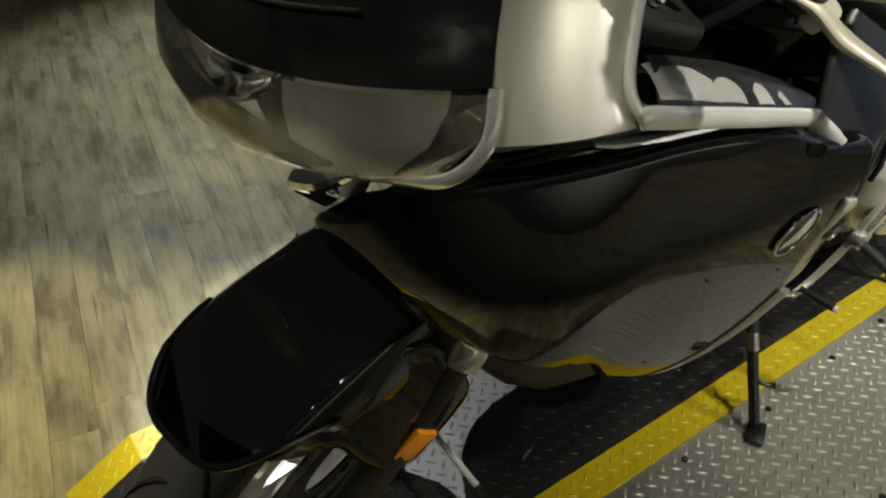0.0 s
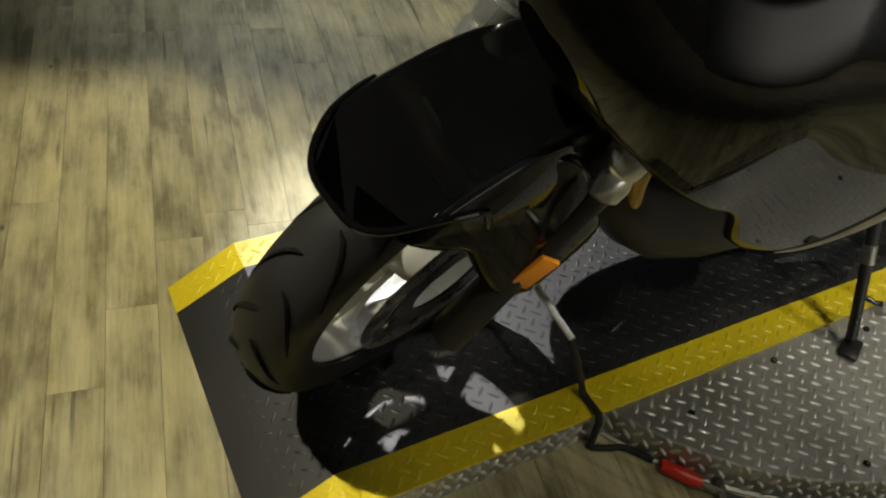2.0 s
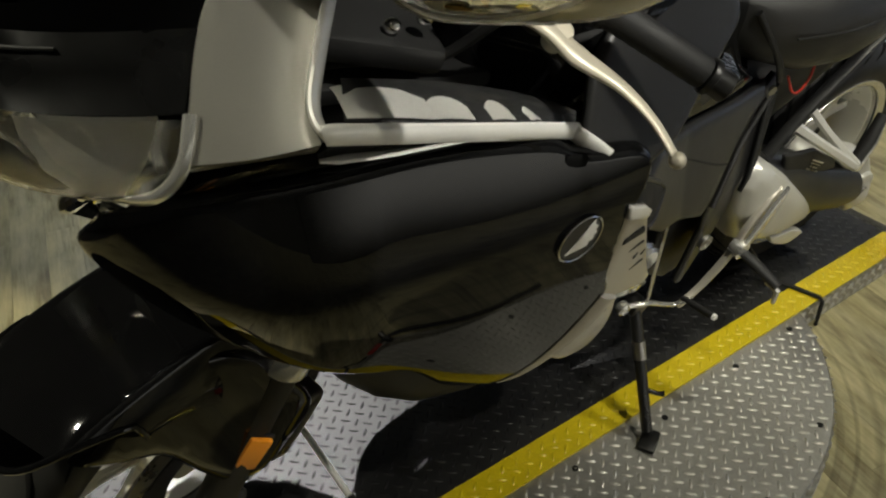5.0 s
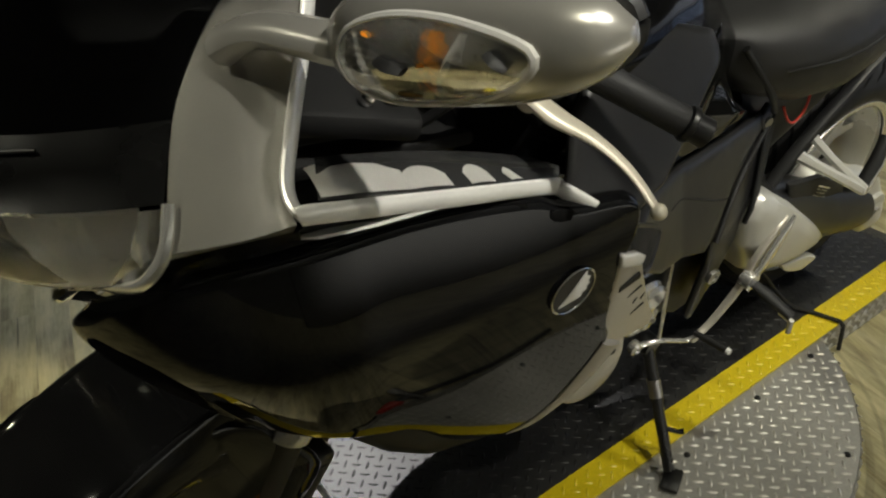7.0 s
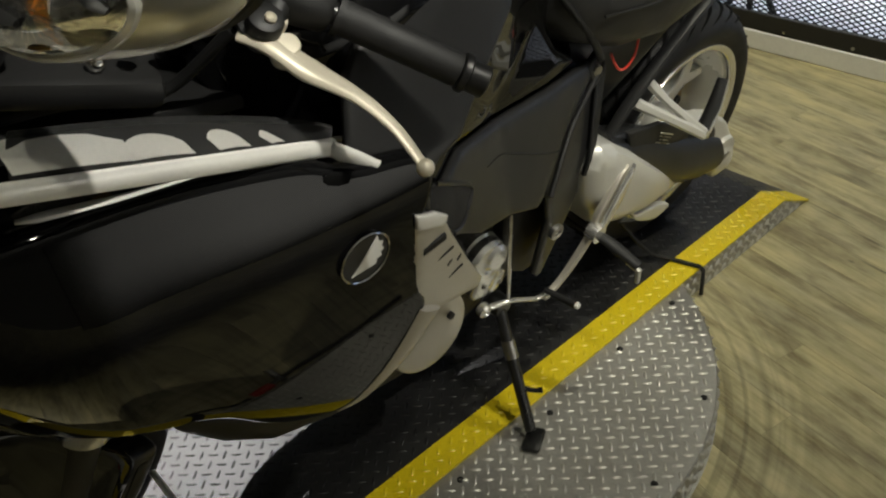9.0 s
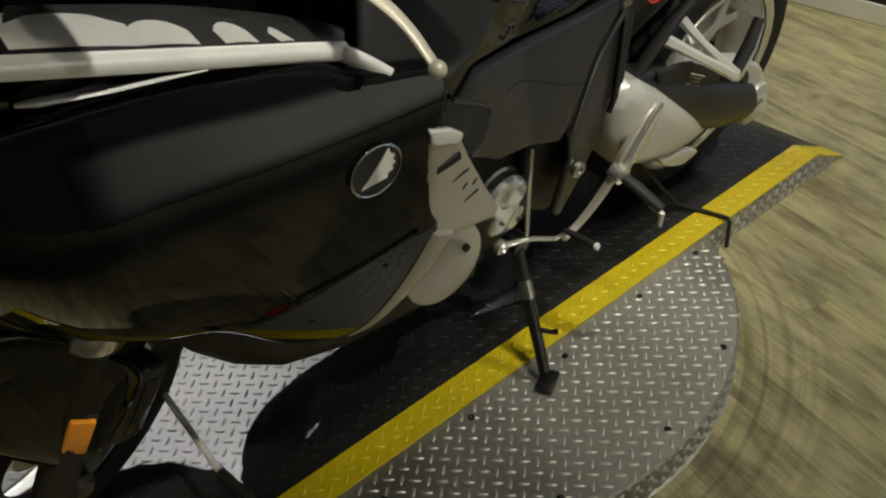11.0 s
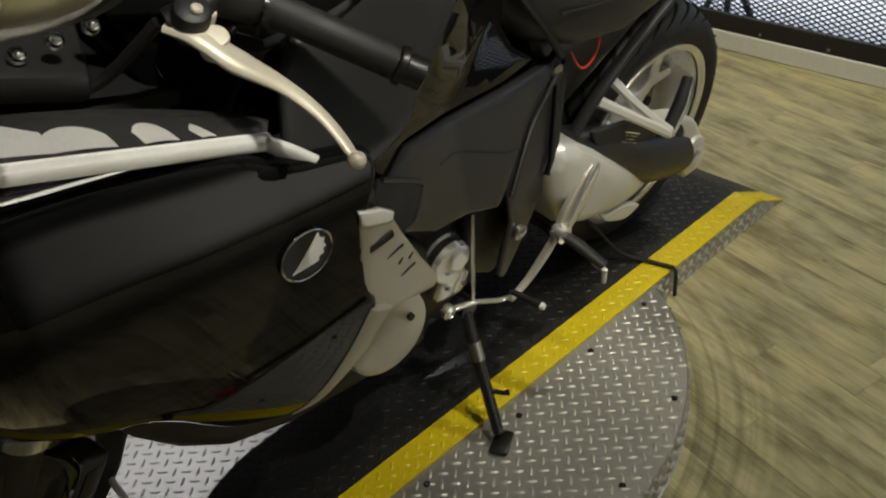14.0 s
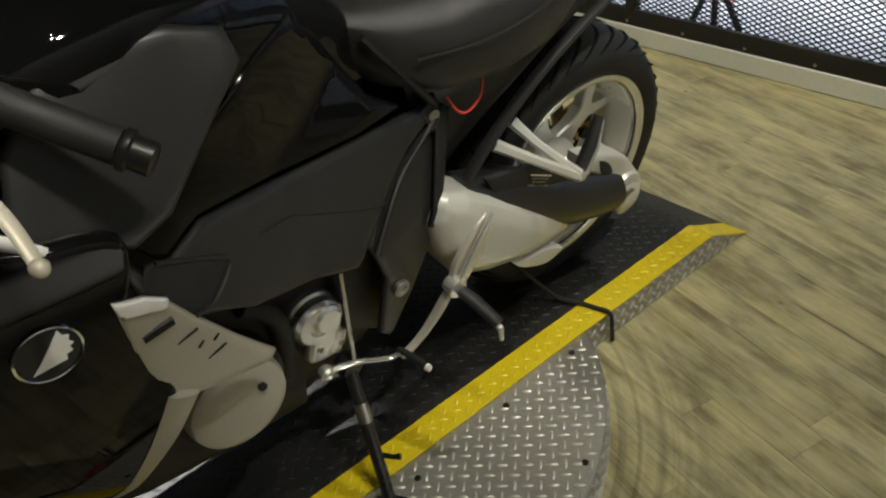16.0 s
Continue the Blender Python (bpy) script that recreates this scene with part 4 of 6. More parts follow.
        # lamp light on the ledge, put in as raised bright patches
        along = [(p.x + q.x) / 2 for p, q in zip(a, b)]

        def ledge_at(x, v):
            k = max(1, next((k for k, ax in enumerate(along) if ax > x), len(along) - 1))
            u = (x - along[k - 1]) / (along[k] - along[k - 1])
            return a[k - 1].lerp(a[k], u).lerp(b[k - 1].lerp(b[k], u), v) + Vector((0, 0, 0.006 * math.sin(math.pi * v) + 0.001))
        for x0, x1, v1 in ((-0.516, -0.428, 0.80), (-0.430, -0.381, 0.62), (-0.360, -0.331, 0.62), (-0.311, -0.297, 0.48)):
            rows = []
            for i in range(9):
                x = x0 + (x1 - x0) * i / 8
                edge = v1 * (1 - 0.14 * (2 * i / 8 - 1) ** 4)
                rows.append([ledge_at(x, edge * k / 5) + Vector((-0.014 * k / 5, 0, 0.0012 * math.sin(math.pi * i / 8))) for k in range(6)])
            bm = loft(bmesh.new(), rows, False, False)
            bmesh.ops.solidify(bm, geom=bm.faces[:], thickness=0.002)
            P("ledge_light_patch", bm, TRIMMETAL, "bright patch shaped as lamp light on the ledge", ledge, 60)

    # ---- front cowl, headlamp and screen
    def plan(z, w, xs, xf, n=25, lift=0.0, sharpness=2.3):
        out = []
        for k in range(n):
            v = -1 + 2 * k / (n - 1)
            x = xf + (xs - xf) * abs(v) ** sharpness
            out.append(Vector((x, w * v, z + lift * (1 - abs(v)))))
        return out

    def band(levels, thick=0.006):
        bm = bmesh.new()
        loft(bm, [plan(*l) for l in levels], False, False)
        bmesh.ops.solidify(bm, geom=bm.faces[:], thickness=thick)
        return bm
    P("front_cowl", band([(0.960, 0.171, -0.630, -0.785, 25, 0.0, 2.8), (0.985, 0.147, -0.613, -0.778, 25, 0.0, 2.8), (1.015, 0.121, -0.591, -0.758, 25, 0.008, 2.6), (1.045, 0.101, -0.562, -0.732, 25, 0.015, 2.4), (1.075, 0.087, -0.526, -0.70, 25, 0.02), (1.12, 0.082, -0.48, -0.655, 25, 0.03), (1.20, 0.08, -0.40, -0.58, 25, 0.04)]), GLOSS, "gloss black front cowl and screen", None, 50)
    P("cowl_lower", band([(0.962, 0.1725, -0.631, -0.7885, 25, 0.0, 2.8), (0.985, 0.1490, -0.614, -0.7815, 25, 0.0, 2.8), (1.006, 0.1305, -0.599, -0.7680, 25, 0.004, 2.7)], 0.004), STANDBLACK, "satin black lower cowl panel", None, 50)
    for dz, dx, k in ((0.0, 0.0, 3), (0.03, 0.035, 5)):
        bm = bmesh.new()
        tube(bm, [p + Vector((-0.001, 0, 0)) for p in plan(0.998 + dz, 0.138 - 0.8 * dz, -0.603 + dx, -0.774 + dx * 0.6, 25, 0.0, 2.8)][k:-k], 0.002, 8)
        P("cowl_seam", bm, MATT)
    lamp = P("headlamp", band([(0.850, 0.090, -0.69, -0.715), (0.858, 0.115, -0.690, -0.750), (0.876, 0.148, -0.688, -0.782), (0.900, 0.178, -0.672, -0.790), (0.932, 0.190, -0.648, -0.788), (0.957, 0.172, -0.632, -0.785, 25, 0.0, 2.8)], 0.003), GLASS, "clear headlamp lens with chrome reflectors", None, 60)
    lamp.visible_shadow = False
    bowl = [plan(*l) for l in ((0.872, 0.120, -0.660, -0.700), (0.888, 0.140, -0.652, -0.712), (0.905, 0.158, -0.642, -0.722), (0.930, 0.166, -0.632, -0.728), (0.953, 0.160, -0.625, -0.728))]
    for k0, k1, mat, name in ((1, 8, TRIMMETAL, "reflector"), (8, 10, STEEL, "reflector_fin"), (10, 14, TRIMMETAL, "reflector"), (15, 18, STEEL, "reflector_fin")):
        bm = loft(bmesh.new(), [row[k0:k1 + 1] for row in bowl], False, False)
        bmesh.ops.solidify(bm, geom=bm.faces[:], thickness=0.003)
        P(name, bm, mat, "", lamp, 60)
    for s in (-1, 1):
        bm = bmesh.new()
        lathe(bm, [(0.020, 0.0), (0.020, 0.02), (0.016, 0.026), (0.008, 0.012)], pose(-0.728, 0.035 * s, 0.925, 0, -90, 0), 24)
        P("projector", bm, CHROME, "", lamp)
        bm = bmesh.new()
        tube(bm, smooth_path([(-0.628, s * 0.175, 0.962), (-0.646, s * 0.196, 0.934), (-0.668, s * 0.186, 0.903), (-0.690, s * 0.145, 0.882), (-0.722, s * 0.10, 0.872), (-0.745, s * 0.03, 0.868)], 5), 0.006, 10, 0.7)
        P("lamp_bezel", bm, POLISHED, "", lamp)
    P("chin", band([(0.79, 0.07, -0.60, -0.645), (0.84, 0.10, -0.635, -0.670), (0.868, 0.120, -0.665, -0.690)], 0.005), GLOSS, "gloss black chin", None, 50)
    bm = bmesh.new()
    tube(bm, smooth_path([(-0.70, -0.13, 0.885), (-0.715, -0.10, 0.85), (-0.705, -0.04, 0.80), (-0.66, -0.02, 0.74)], 5), [0.008, 0.012, 0.014, 0.012], 10, 0.7)
    P("chin_bracket", bm, CHROME, "chrome bracket under the headlamp")

    # ---- mirrors with indicators
    for s in (-1, 1):
        mo = part_empty("mirror", bike, "silver mirror housing with clear and orange indicator")
        c, out = Vector((-0.462, s * 0.328, 1.128)), Vector((0.055, s * 0.200, 0.082)).normalized()
        up = Vector((0, 0, 1))
        fwd = out.cross(up).normalized() * (1 if s < 0 else -1)
        if fwd.x > 0:
            fwd = -fwd
        up = fwd.cross(out).normalized()
        if up.z < 0:
            up = -up
        B = Matrix((fwd, out, up)).transposed().to_4x4()
        B.translation = c
        rings = []
        for k in range(15):
            v = -1 + 2 * k / 14
            e = max(0.04, (1 - abs(v) ** 3.2)) ** 0.5
            hh, dd = 0.042 * e * (1 - 0.14 * v), 0.042 * e
            rings.append([B @ Vector((dd * (math.cos(a) if math.cos(a) > 0 else 0.45 * math.cos(a)), 0.120 * v, hh * math.copysign(abs(math.sin(a)) ** 0.8, math.sin(a)))) for a in (2 * math.pi * j / 24 for j in range(24))])
        P("mirror_housing", loft(bmesh.new(), rings), SILVER, "", mo, 60)
        shape = [(-0.098, 0.004), (-0.080, 0.026), (-0.03, 0.034), (0.04, 0.026), (0.092, 0.006), (0.080, -0.016), (0.02, -0.034), (-0.05, -0.036), (-0.090, -0.020)]
        shape = [(p * 0.82, q * 0.80) for p, q in shape]
        ring2 = smooth_path([(y, z, 0) for y, z in shape] + [(*shape[0], 0)], 4)[:-1]

        def face(y, z, off):
            v = y / 0.120
            e = max(0.04, (1 - abs(v) ** 3.2)) ** 0.5
            hh = 0.042 * e * (1 - 0.14 * v)
            return B @ Vector((0.042 * e * math.sqrt(max(0.02, 1 - (z / hh) ** 2)) + off, y, z))
        bm = bmesh.new()
        tube(bm, [face(p.x, p.y, 0.0) for p in ring2] + [face(ring2[0].x, ring2[0].y, 0.0)], 0.0045, 8, 0.8)
        P("indicator_bezel", bm, TRIMMETAL, "", mo)
        bm = bmesh.new()
        rows = [[face(p.x * f, p.y * f, 0.004) for p in ring2] for f in (1.0, 0.85, 0.6, 0.3, 0.05)]
        loft(bm, rows, False, True)
        bmesh.ops.solidify(bm, geom=bm.faces[:], thickness=0.0015)
        P("indicator_lens", bm, GLASS, "clear indicator lens", mo, 60).visible_shadow = False
        bm = bmesh.new()
        jit = random.Random(3)
        rows = [[face(p.x * f, p.y * f, -0.002 - jit.random() * 0.005) for p in ring2[::2]] for f in (0.99, 0.86, 0.72, 0.58, 0.44, 0.30, 0.15, 0.04)]
        loft(bm, rows, False, True)
        P("indicator_reflector", bm, FACETS, "", mo, 3)
        bm = bmesh.new()
        for iy in range(20):
            for iz in range(8):
                y0, z0 = -0.074 + 0.0072 * iy + 0.002 * jit.random(), -0.023 + 0.0062 * iz + 0.002 * jit.random()
                if not (-0.074 < y0 < -0.036 or 0.026 < y0 < 0.062) or abs(z0) > 0.024 * (1 - (y0 / 0.095) ** 2):
                    continue
                turn_ = Matrix.Rotation(jit.uniform(-0.7, 0.7), 4, "X") @ Matrix.Rotation(jit.uniform(-0.7, 0.7), 4, "Y")
                box(bm, 0.0052, 0.0058, 0.0052, Matrix.Translation(face(y0, z0, -0.003)) @ turn_)
        tagged(P("reflector_prisms", bm, CHROME, "", mo, 20), kind="stuff")
        # orange bulb shades, white divider and dark wells behind the lens
        for y0, z0, y1, z1, r, mat, name in ((-0.048, 0.020, -0.042, 0.017, 0.0045, ORANGE, "indicator_bulb"), (-0.004, -0.018, 0.012, 0.018, 0.0085, ORANGE, "indicator_bulb"), (0.010, -0.012, 0.034, 0.016, 0.004, TRIMMETAL, "divider"), (-0.058, 0.020, -0.052, -0.020, 0.0028, TRIMMETAL, "divider"), (-0.034, 0.004, -0.016, -0.004, 0.012, DEEP, "dark_well"), (0.052, 0.006, 0.062, -0.004, 0.009, DEEP, "dark_well"), (-0.030, -0.020, -0.012, -0.022, 0.006, GOLD, "dark_well")):
            bm = bmesh.new()
            tube(bm, smooth_path([face(y0, z0, 0.0005), face((y0 + y1) / 2, (z0 + z1) / 2, 0.001), face(y1, z1, 0.0005)], 4), [r * 0.8, r, r * 0.7], 8, 0.3)
            P(name, bm, mat, "", mo)
        bm = bmesh.new()
        tube(bm, smooth_path([B @ Vector((0.0, -0.105, -0.005)), (-0.520, s * 0.160, 1.075), (-0.535, s * 0.118, 1.050)], 5), [0.022, 0.020, 0.026], 12, 0.7)
        P("mirror_stalk", bm, SILVER, "", mo)
        bm = bmesh.new()
        rings = [[B @ Vector((-0.021, 0.105 * f * math.cos(a), 0.034 * f * math.sin(a))) for a in (2 * math.pi * j / 24 for j in range(24))] for f in (1.0, 0.02)]
        loft(bm, rings, False)
        P("mirror_glass", bm, CHROME, "", mo)
        bm = bmesh.new()
        tube(bm, [B @ Vector((-0.019, 0.110 * math.cos(a), 0.038 * math.sin(a))) for a in (2 * math.pi * j / 32 for j in range(33))], 0.008, 8)
        P("mirror_rim", bm, MATT, "", mo)

    # ---- flank panel from the fairing up to the tank
    for s in (-1, 1):
        bm = shell([(-0.232, 0.830), (-0.180, 0.806), (-0.136, 0.788), (-0.088, 0.802), (-0.045, 0.836), (-0.005, 0.866), (0.041, 0.900), (0.036, 0.930), (-0.020, 0.948), (-0.085, 0.950), (-0.150, 0.942), (-0.205, 0.895)], lambda x, z: -0.25 + 0.57 * (z - 0.81), 0.005, 0.006, 0.013, s)
        P("flank_panel", bm, SATIN, "satin black panel between fairing and tank", sharp=180)
    # ---- tank, side covers, seat, tail
    tank = ((-0.30, 0.10, 0.93, 0.78), (-0.22, 0.165, 0.965, 0.76), (-0.13, 0.190, 0.995, 0.745), (-0.04, 0.180, 1.0, 0.73), (0.05, 0.155, 0.985, 0.72), (0.13, 0.125, 0.95, 0.71), (0.20, 0.095, 0.89, 0.70), (0.27, 0.075, 0.82, 0.69))

    def tank_y(x, z):
        w, zt, zb = (float(np.interp(x, [r[0] for r in tank], [r[k] for r in tank])) for k in (1, 2, 3))
        u = min(1.0, abs(z - (zt + zb) / 2) / ((zt - zb) / 2)) ** (1 / 0.6)
        return w * max(0.0, 1 - u * u) ** 0.225

    def cover_y(x, z, lift):
        base = satin_y(x, z) + lift + 1.2 * max(0, z - 0.80) ** 2
        return min(base, -tank_y(x, max(z, 0.80)) - 0.004)
    rings = []
    for i in range(29):
        x = -0.30 + 0.57 * i / 28
        w, zt, zb = (float(np.interp(x, [r[0] for r in tank], [r[k] for r in tank])) for k in (1, 2, 3))
        rings.append([Vector((x, w * math.copysign(abs(math.cos(a)) ** 0.45, math.cos(a)), (zt + zb) / 2 + (zt - zb) / 2 * math.copysign(abs(math.sin(a)) ** 0.6, math.sin(a)))) for a in (2 * math.pi * j / 56 for j in range(56))])
    P("fuel_tank", loft(bmesh.new(), rings), GLOSS, "gloss black fuel tank", sharp=60)
    for s in (-1, 1):
        bm = shell([(-0.150, 0.800), (-0.11, 0.735), (-0.051, 0.745), (0.084, 0.703), (0.224, 0.678), (0.322, 0.672), (0.262, 0.715), (0.222, 0.78), (0.185, 0.84), (0.14, 0.885), (0.085, 0.87), (-0.02, 0.82)], lambda x, z: cover_y(x, z, 0.006), 0.006, 0.004, 0.013, s)
        P("tank_side_cover", bm, GLOSS, "gloss black tank side cover", sharp=180)
        bm = shell([(-0.155, 0.78), (-0.125, 0.735), (-0.052, 0.743), (0.083, 0.699), (0.223, 0.675), (0.358, 0.658), (0.381, 0.636), (0.301, 0.613), (0.245, 0.577), (0.186, 0.534), (0.163, 0.517), (0.086, 0.553), (-0.023, 0.608), (-0.074, 0.648), (-0.150, 0.70)], lambda x, z: cover_y(x, z, 0.0) - 0.004, 0.006, 0.007, 0.013, s)
        P("side_cover", bm, SATIN, "satin black side cover", sharp=180)
        bm = shell([(-0.138, 0.752), (-0.120, 0.752), (-0.045, 0.696), (-0.040, 0.680), (-0.074, 0.668), (-0.098, 0.676), (-0.140, 0.728)], lambda x, z: cover_y(x, z, 0.0) - 0.0052, 0.004, 0.002, 0.012, s, True)
        P("cover_recess", bm, STRAP, "", None, 180)
        bm = bmesh.new()
        rim = smooth_path([(x, 0, z) for x, z in ((-0.122, 0.754), (-0.080, 0.724), (-0.043, 0.696), (-0.038, 0.680), (-0.072, 0.665), (-0.100, 0.672))], 5)
        tube(bm, [Vector((p.x, -s * (cover_y(p.x, p.z, 0.0) - 0.0045), p.z)) for p in rim], 0.0035, 8)
        P("recess_rim", bm, SATIN)
        seam = smooth_path([(x, 0, z) for x, z in ((0.02, 0.675), (0.063, 0.662), (0.12, 0.632), (0.191, 0.593), (0.24, 0.572))], 5)
        bm = bmesh.new()
        tube(bm, [Vector((p.x, -s * (cover_y(p.x, p.z, 0.0) - 0.0035), p.z)) for p in seam], 0.0018, 6)
        P("cover_seam", bm, STRAP)
        bm = shell([(0.192, 0.526), (0.252, 0.574), (0.306, 0.608), (0.388, 0.628), (0.415, 0.612), (0.374, 0.539), (0.326, 0.47), (0.338, 0.427), (0.286, 0.36), (0.225, 0.30), (0.200, 0.33), (0.222, 0.44)], lambda x, z: satin_y(x, z) + 0.008 if z > 0.5 else satin_y(x, 0.5) + 0.008, 0.006, 0.006, 0.013, s)
        P("frame_cover", bm, SATIN, "satin black frame cover", sharp=180)
        bm = bmesh.new()
        tube(bm, smooth_path([(0.20, s * -satin_y(0.20, 0.515), 0.512), (0.27, s * (0.004 - satin_y(0.27, 0.585)), 0.585), (0.33, s * (0.004 - satin_y(0.33, 0.612)), 0.612), (0.40, s * (0.004 - satin_y(0.40, 0.64)), 0.64)], 5), 0.005, 8)
        P("cover_edge", bm, MATT)
    rings = []
    for x, w, zt, zb in ((0.24, 0.07, 0.83, 0.74), (0.30, 0.12, 0.83, 0.70), (0.38, 0.155, 0.835, 0.672), (0.48, 0.165, 0.845, 0.662), (0.58, 0.155, 0.865, 0.668), (0.66, 0.13, 0.885, 0.70), (0.74, 0.11, 0.91, 0.75), (0.84, 0.095, 0.93, 0.80), (0.95, 0.075, 0.93, 0.83)):
        rings.append([Vector((x, w * math.copysign(abs(math.cos(a)) ** 0.6, math.cos(a)), (zt + zb) / 2 + (zt - zb) / 2 * math.copysign(abs(math.sin(a)) ** 0.7, math.sin(a)))) for a in (2 * math.pi * j / 28 for j in range(28))])
    seat = P("seat", loft(bmesh.new(), rings), LEATHER, "black vinyl rider and pillion seat", sharp=60)
    for s in (-1, 1):
        bm = bmesh.new()
        tube(bm, smooth_path([(0.32, s * 0.137, 0.765), (0.42, s * 0.166, 0.772), (0.52, s * 0.167, 0.782), (0.62, s * 0.148, 0.80), (0.72, s * 0.115, 0.845)], 5), 0.0025, 6)
        P("seat_piping", bm, MATT, "", seat)
        bm = bmesh.new()
        tube(bm, smooth_path([(0.262, s * 0.092, 0.80), (0.295, s * 0.112, 0.755), (0.33, s * 0.122, 0.71), (0.365, s * 0.115, 0.668)], 5), 0.006, 8)
        P("seat_edge_trim", bm, MATT)
    rings = []
    for x, w, zt, zb in ((0.36, 0.07, 0.69, 0.40), (0.44, 0.085, 0.69, 0.48), (0.52, 0.10, 0.70, 0.565), (0.64, 0.10, 0.73, 0.645), (0.80, 0.085, 0.80, 0.70), (0.98, 0.06, 0.87, 0.79)):
        rings.append([Vector((x, w * math.copysign(abs(math.cos(a)) ** 0.6, math.cos(a)), (zt + zb) / 2 + (zt - zb) / 2 * math.copysign(abs(math.sin(a)) ** 0.7, math.sin(a)))) for a in (2 * math.pi * j / 24 for j in range(24))])
    P("tail_section", loft(bmesh.new(), rings), SATIN, "satin black tail section", sharp=60)
    for s in (-1, 1):
        bm = bmesh.new()
        tube(bm, smooth_path([(0.372, s * 0.125, 0.42), (0.45, s * 0.120, 0.51), (0.52, s * 0.118, 0.575), (0.63, s * 0.112, 0.645), (0.80, s * 0.092, 0.70)], 6), [0.012, 0.012, 0.012, 0.012, 0.010], 8, 0.6)
        P("tail_edge", bm, MATT)

    # ---- engine and frame bulk
    bm = bmesh.new()
    rings = []
    for x, w, zt, zb in ((-0.52, 0.09, 0.84, 0.66), (-0.44, 0.09, 0.86, 0.56), (-0.37, 0.10, 0.85, 0.47), (-0.31, 0.115, 0.84, 0.29), (-0.22, 0.12, 0.80, 0.20), (-0.05, 0.12, 0.72, 0.16), (0.10, 0.115, 0.70, 0.16), (0.22, 0.11, 0.69, 0.20), (0.34, 0.10, 0.66, 0.28), (0.42, 0.07, 0.62, 0.36)):
        rings.append([Vector((x, w * math.copysign(abs(math.cos(a)) ** 0.4, math.cos(a)), (zt + zb) / 2 + (zt - zb) / 2 * math.copysign(abs(math.sin(a)) ** 0.5, math.sin(a)))) for a in (2 * math.pi * j / 24 for j in range(24))])
    P("engine_block", loft(bm, rings), DEEP, "dark engine block", sharp=50)
    bm = bmesh.new()
    box(bm, 0.12, 0.05, 0.17, pose(-0.415, 0, 0.405, 0, -12, 0), 0.012, 2)
    P("oil_cooler", bm, MATT, "black oil cooler behind the front wheel")
    # tube added on the far side to bound the engine's shadow on the deck
    bm = bmesh.new()
    tube(bm, smooth_path([(-0.36, 0.10, 0.36), (-0.33, 0.135, 0.25), (-0.24, 0.150, 0.195), (0.0, 0.155, 0.185), (0.30, 0.155, 0.190), (0.46, 0.16, 0.24)], 6), 0.044, 14)
    P("shadow_tube", bm, DEEP, "dark tube added along the engine's far side to block light")
    # exhaust bend ahead of the belly pan
    bm = bmesh.new()
    tube(bm, smooth_path([(-0.40, -0.07, 0.52), (-0.41, -0.08, 0.45), (-0.39, -0.08, 0.385), (-0.33, -0.06, 0.34)], 6), [0.012, 0.013, 0.013, 0.012], 14)
    P("exhaust_header", bm, GOLD, "bronzed exhaust header pipe")
    bm = bmesh.new()
    rings = []
    for x, w, zt, zb in ((-0.455, 0.05, 0.43, 0.385), (-0.42, 0.085, 0.45, 0.325), (-0.37, 0.105, 0.45, 0.262), (-0.30, 0.12, 0.42, 0.208), (-0.20, 0.125, 0.38, 0.175), (-0.06, 0.125, 0.34, 0.160), (0.08, 0.125, 0.30, 0.160)):
        rings.append([Vector((x, w * math.copysign(abs(math.cos(a)) ** 0.6, math.cos(a)), (zt + zb) / 2 + (zt - zb) / 2 * math.copysign(abs(math.sin(a)) ** 0.7, math.sin(a)))) for a in (2 * math.pi * j / 24 for j in range(24))])
    P("belly_pan", loft(bm, rings), MATT, "black belly pan", sharp=50)
    # silver inner panel at the air outlet
    def heel_y(x, z):
        return -(0.283 - 0.16 * max(0, x + 0.16) - 0.08 * max(0, 0.73 - z))
    bm = shell([(-0.180, 0.756), (-0.150, 0.742), (-0.128, 0.722), (-0.106, 0.680), (-0.055, 0.590), (-0.006, 0.512), (-0.014, 0.500), (-0.075, 0.525), (-0.142, 0.556), (-0.172, 0.60)], heel_y, 0.004, 0.005, 0.010)
    hp = P("outlet_panel", bm, OUTLET, "silver slotted air outlet panel", sharp=180)
    for x, z, l, a in ((-0.146, 0.694, 0.036, 12), (-0.118, 0.655, 0.030, 25), (-0.105, 0.628, 0.016, 60), (-0.085, 0.622, 0.016, 60), (-0.088, 0.598, 0.030, 30)):
        bm = bmesh.new()
        t = math.radians(a)
        w = 0.0065 if z > 0.68 else 0.0020
        tube(bm, [(x - l / 2 * math.cos(t), heel_y(x, z) - 0.0012, z - l / 2 * math.sin(t) * 0.4), (x + l / 2 * math.cos(t), heel_y(x, z) + 0.0005, z + l / 2 * math.sin(t) * 0.4)], w, 8, 0.5, (0, 1, 0))
        P("slot", bm, DEEP, "", hp)
    bm = shell([(-0.180, 0.760), (-0.150, 0.748), (-0.126, 0.727), (-0.131, 0.714), (-0.152, 0.728), (-0.178, 0.738)], lambda x, z: heel_y(x, z) - 0.003, 0.006, 0.002, 0.008)
    P("outlet_lip", bm, TRIMMETAL, "", hp, 180)
    # edge strip that runs down along the fairing tip
    bm = bmesh.new()
    tube(bm, smooth_path([(x, fair_y(x, z) - 0.001, z) for x, z in ((-0.142, 0.576), (-0.172, 0.518), (-0.202, 0.468), (-0.230, 0.424), (-0.258, 0.405))], 5), [0.020, 0.017, 0.012, 0.008, 0.002], 8, 0.3, (0, 1, 0))
    P("outlet_edge", bm, OUTLET, "", hp)
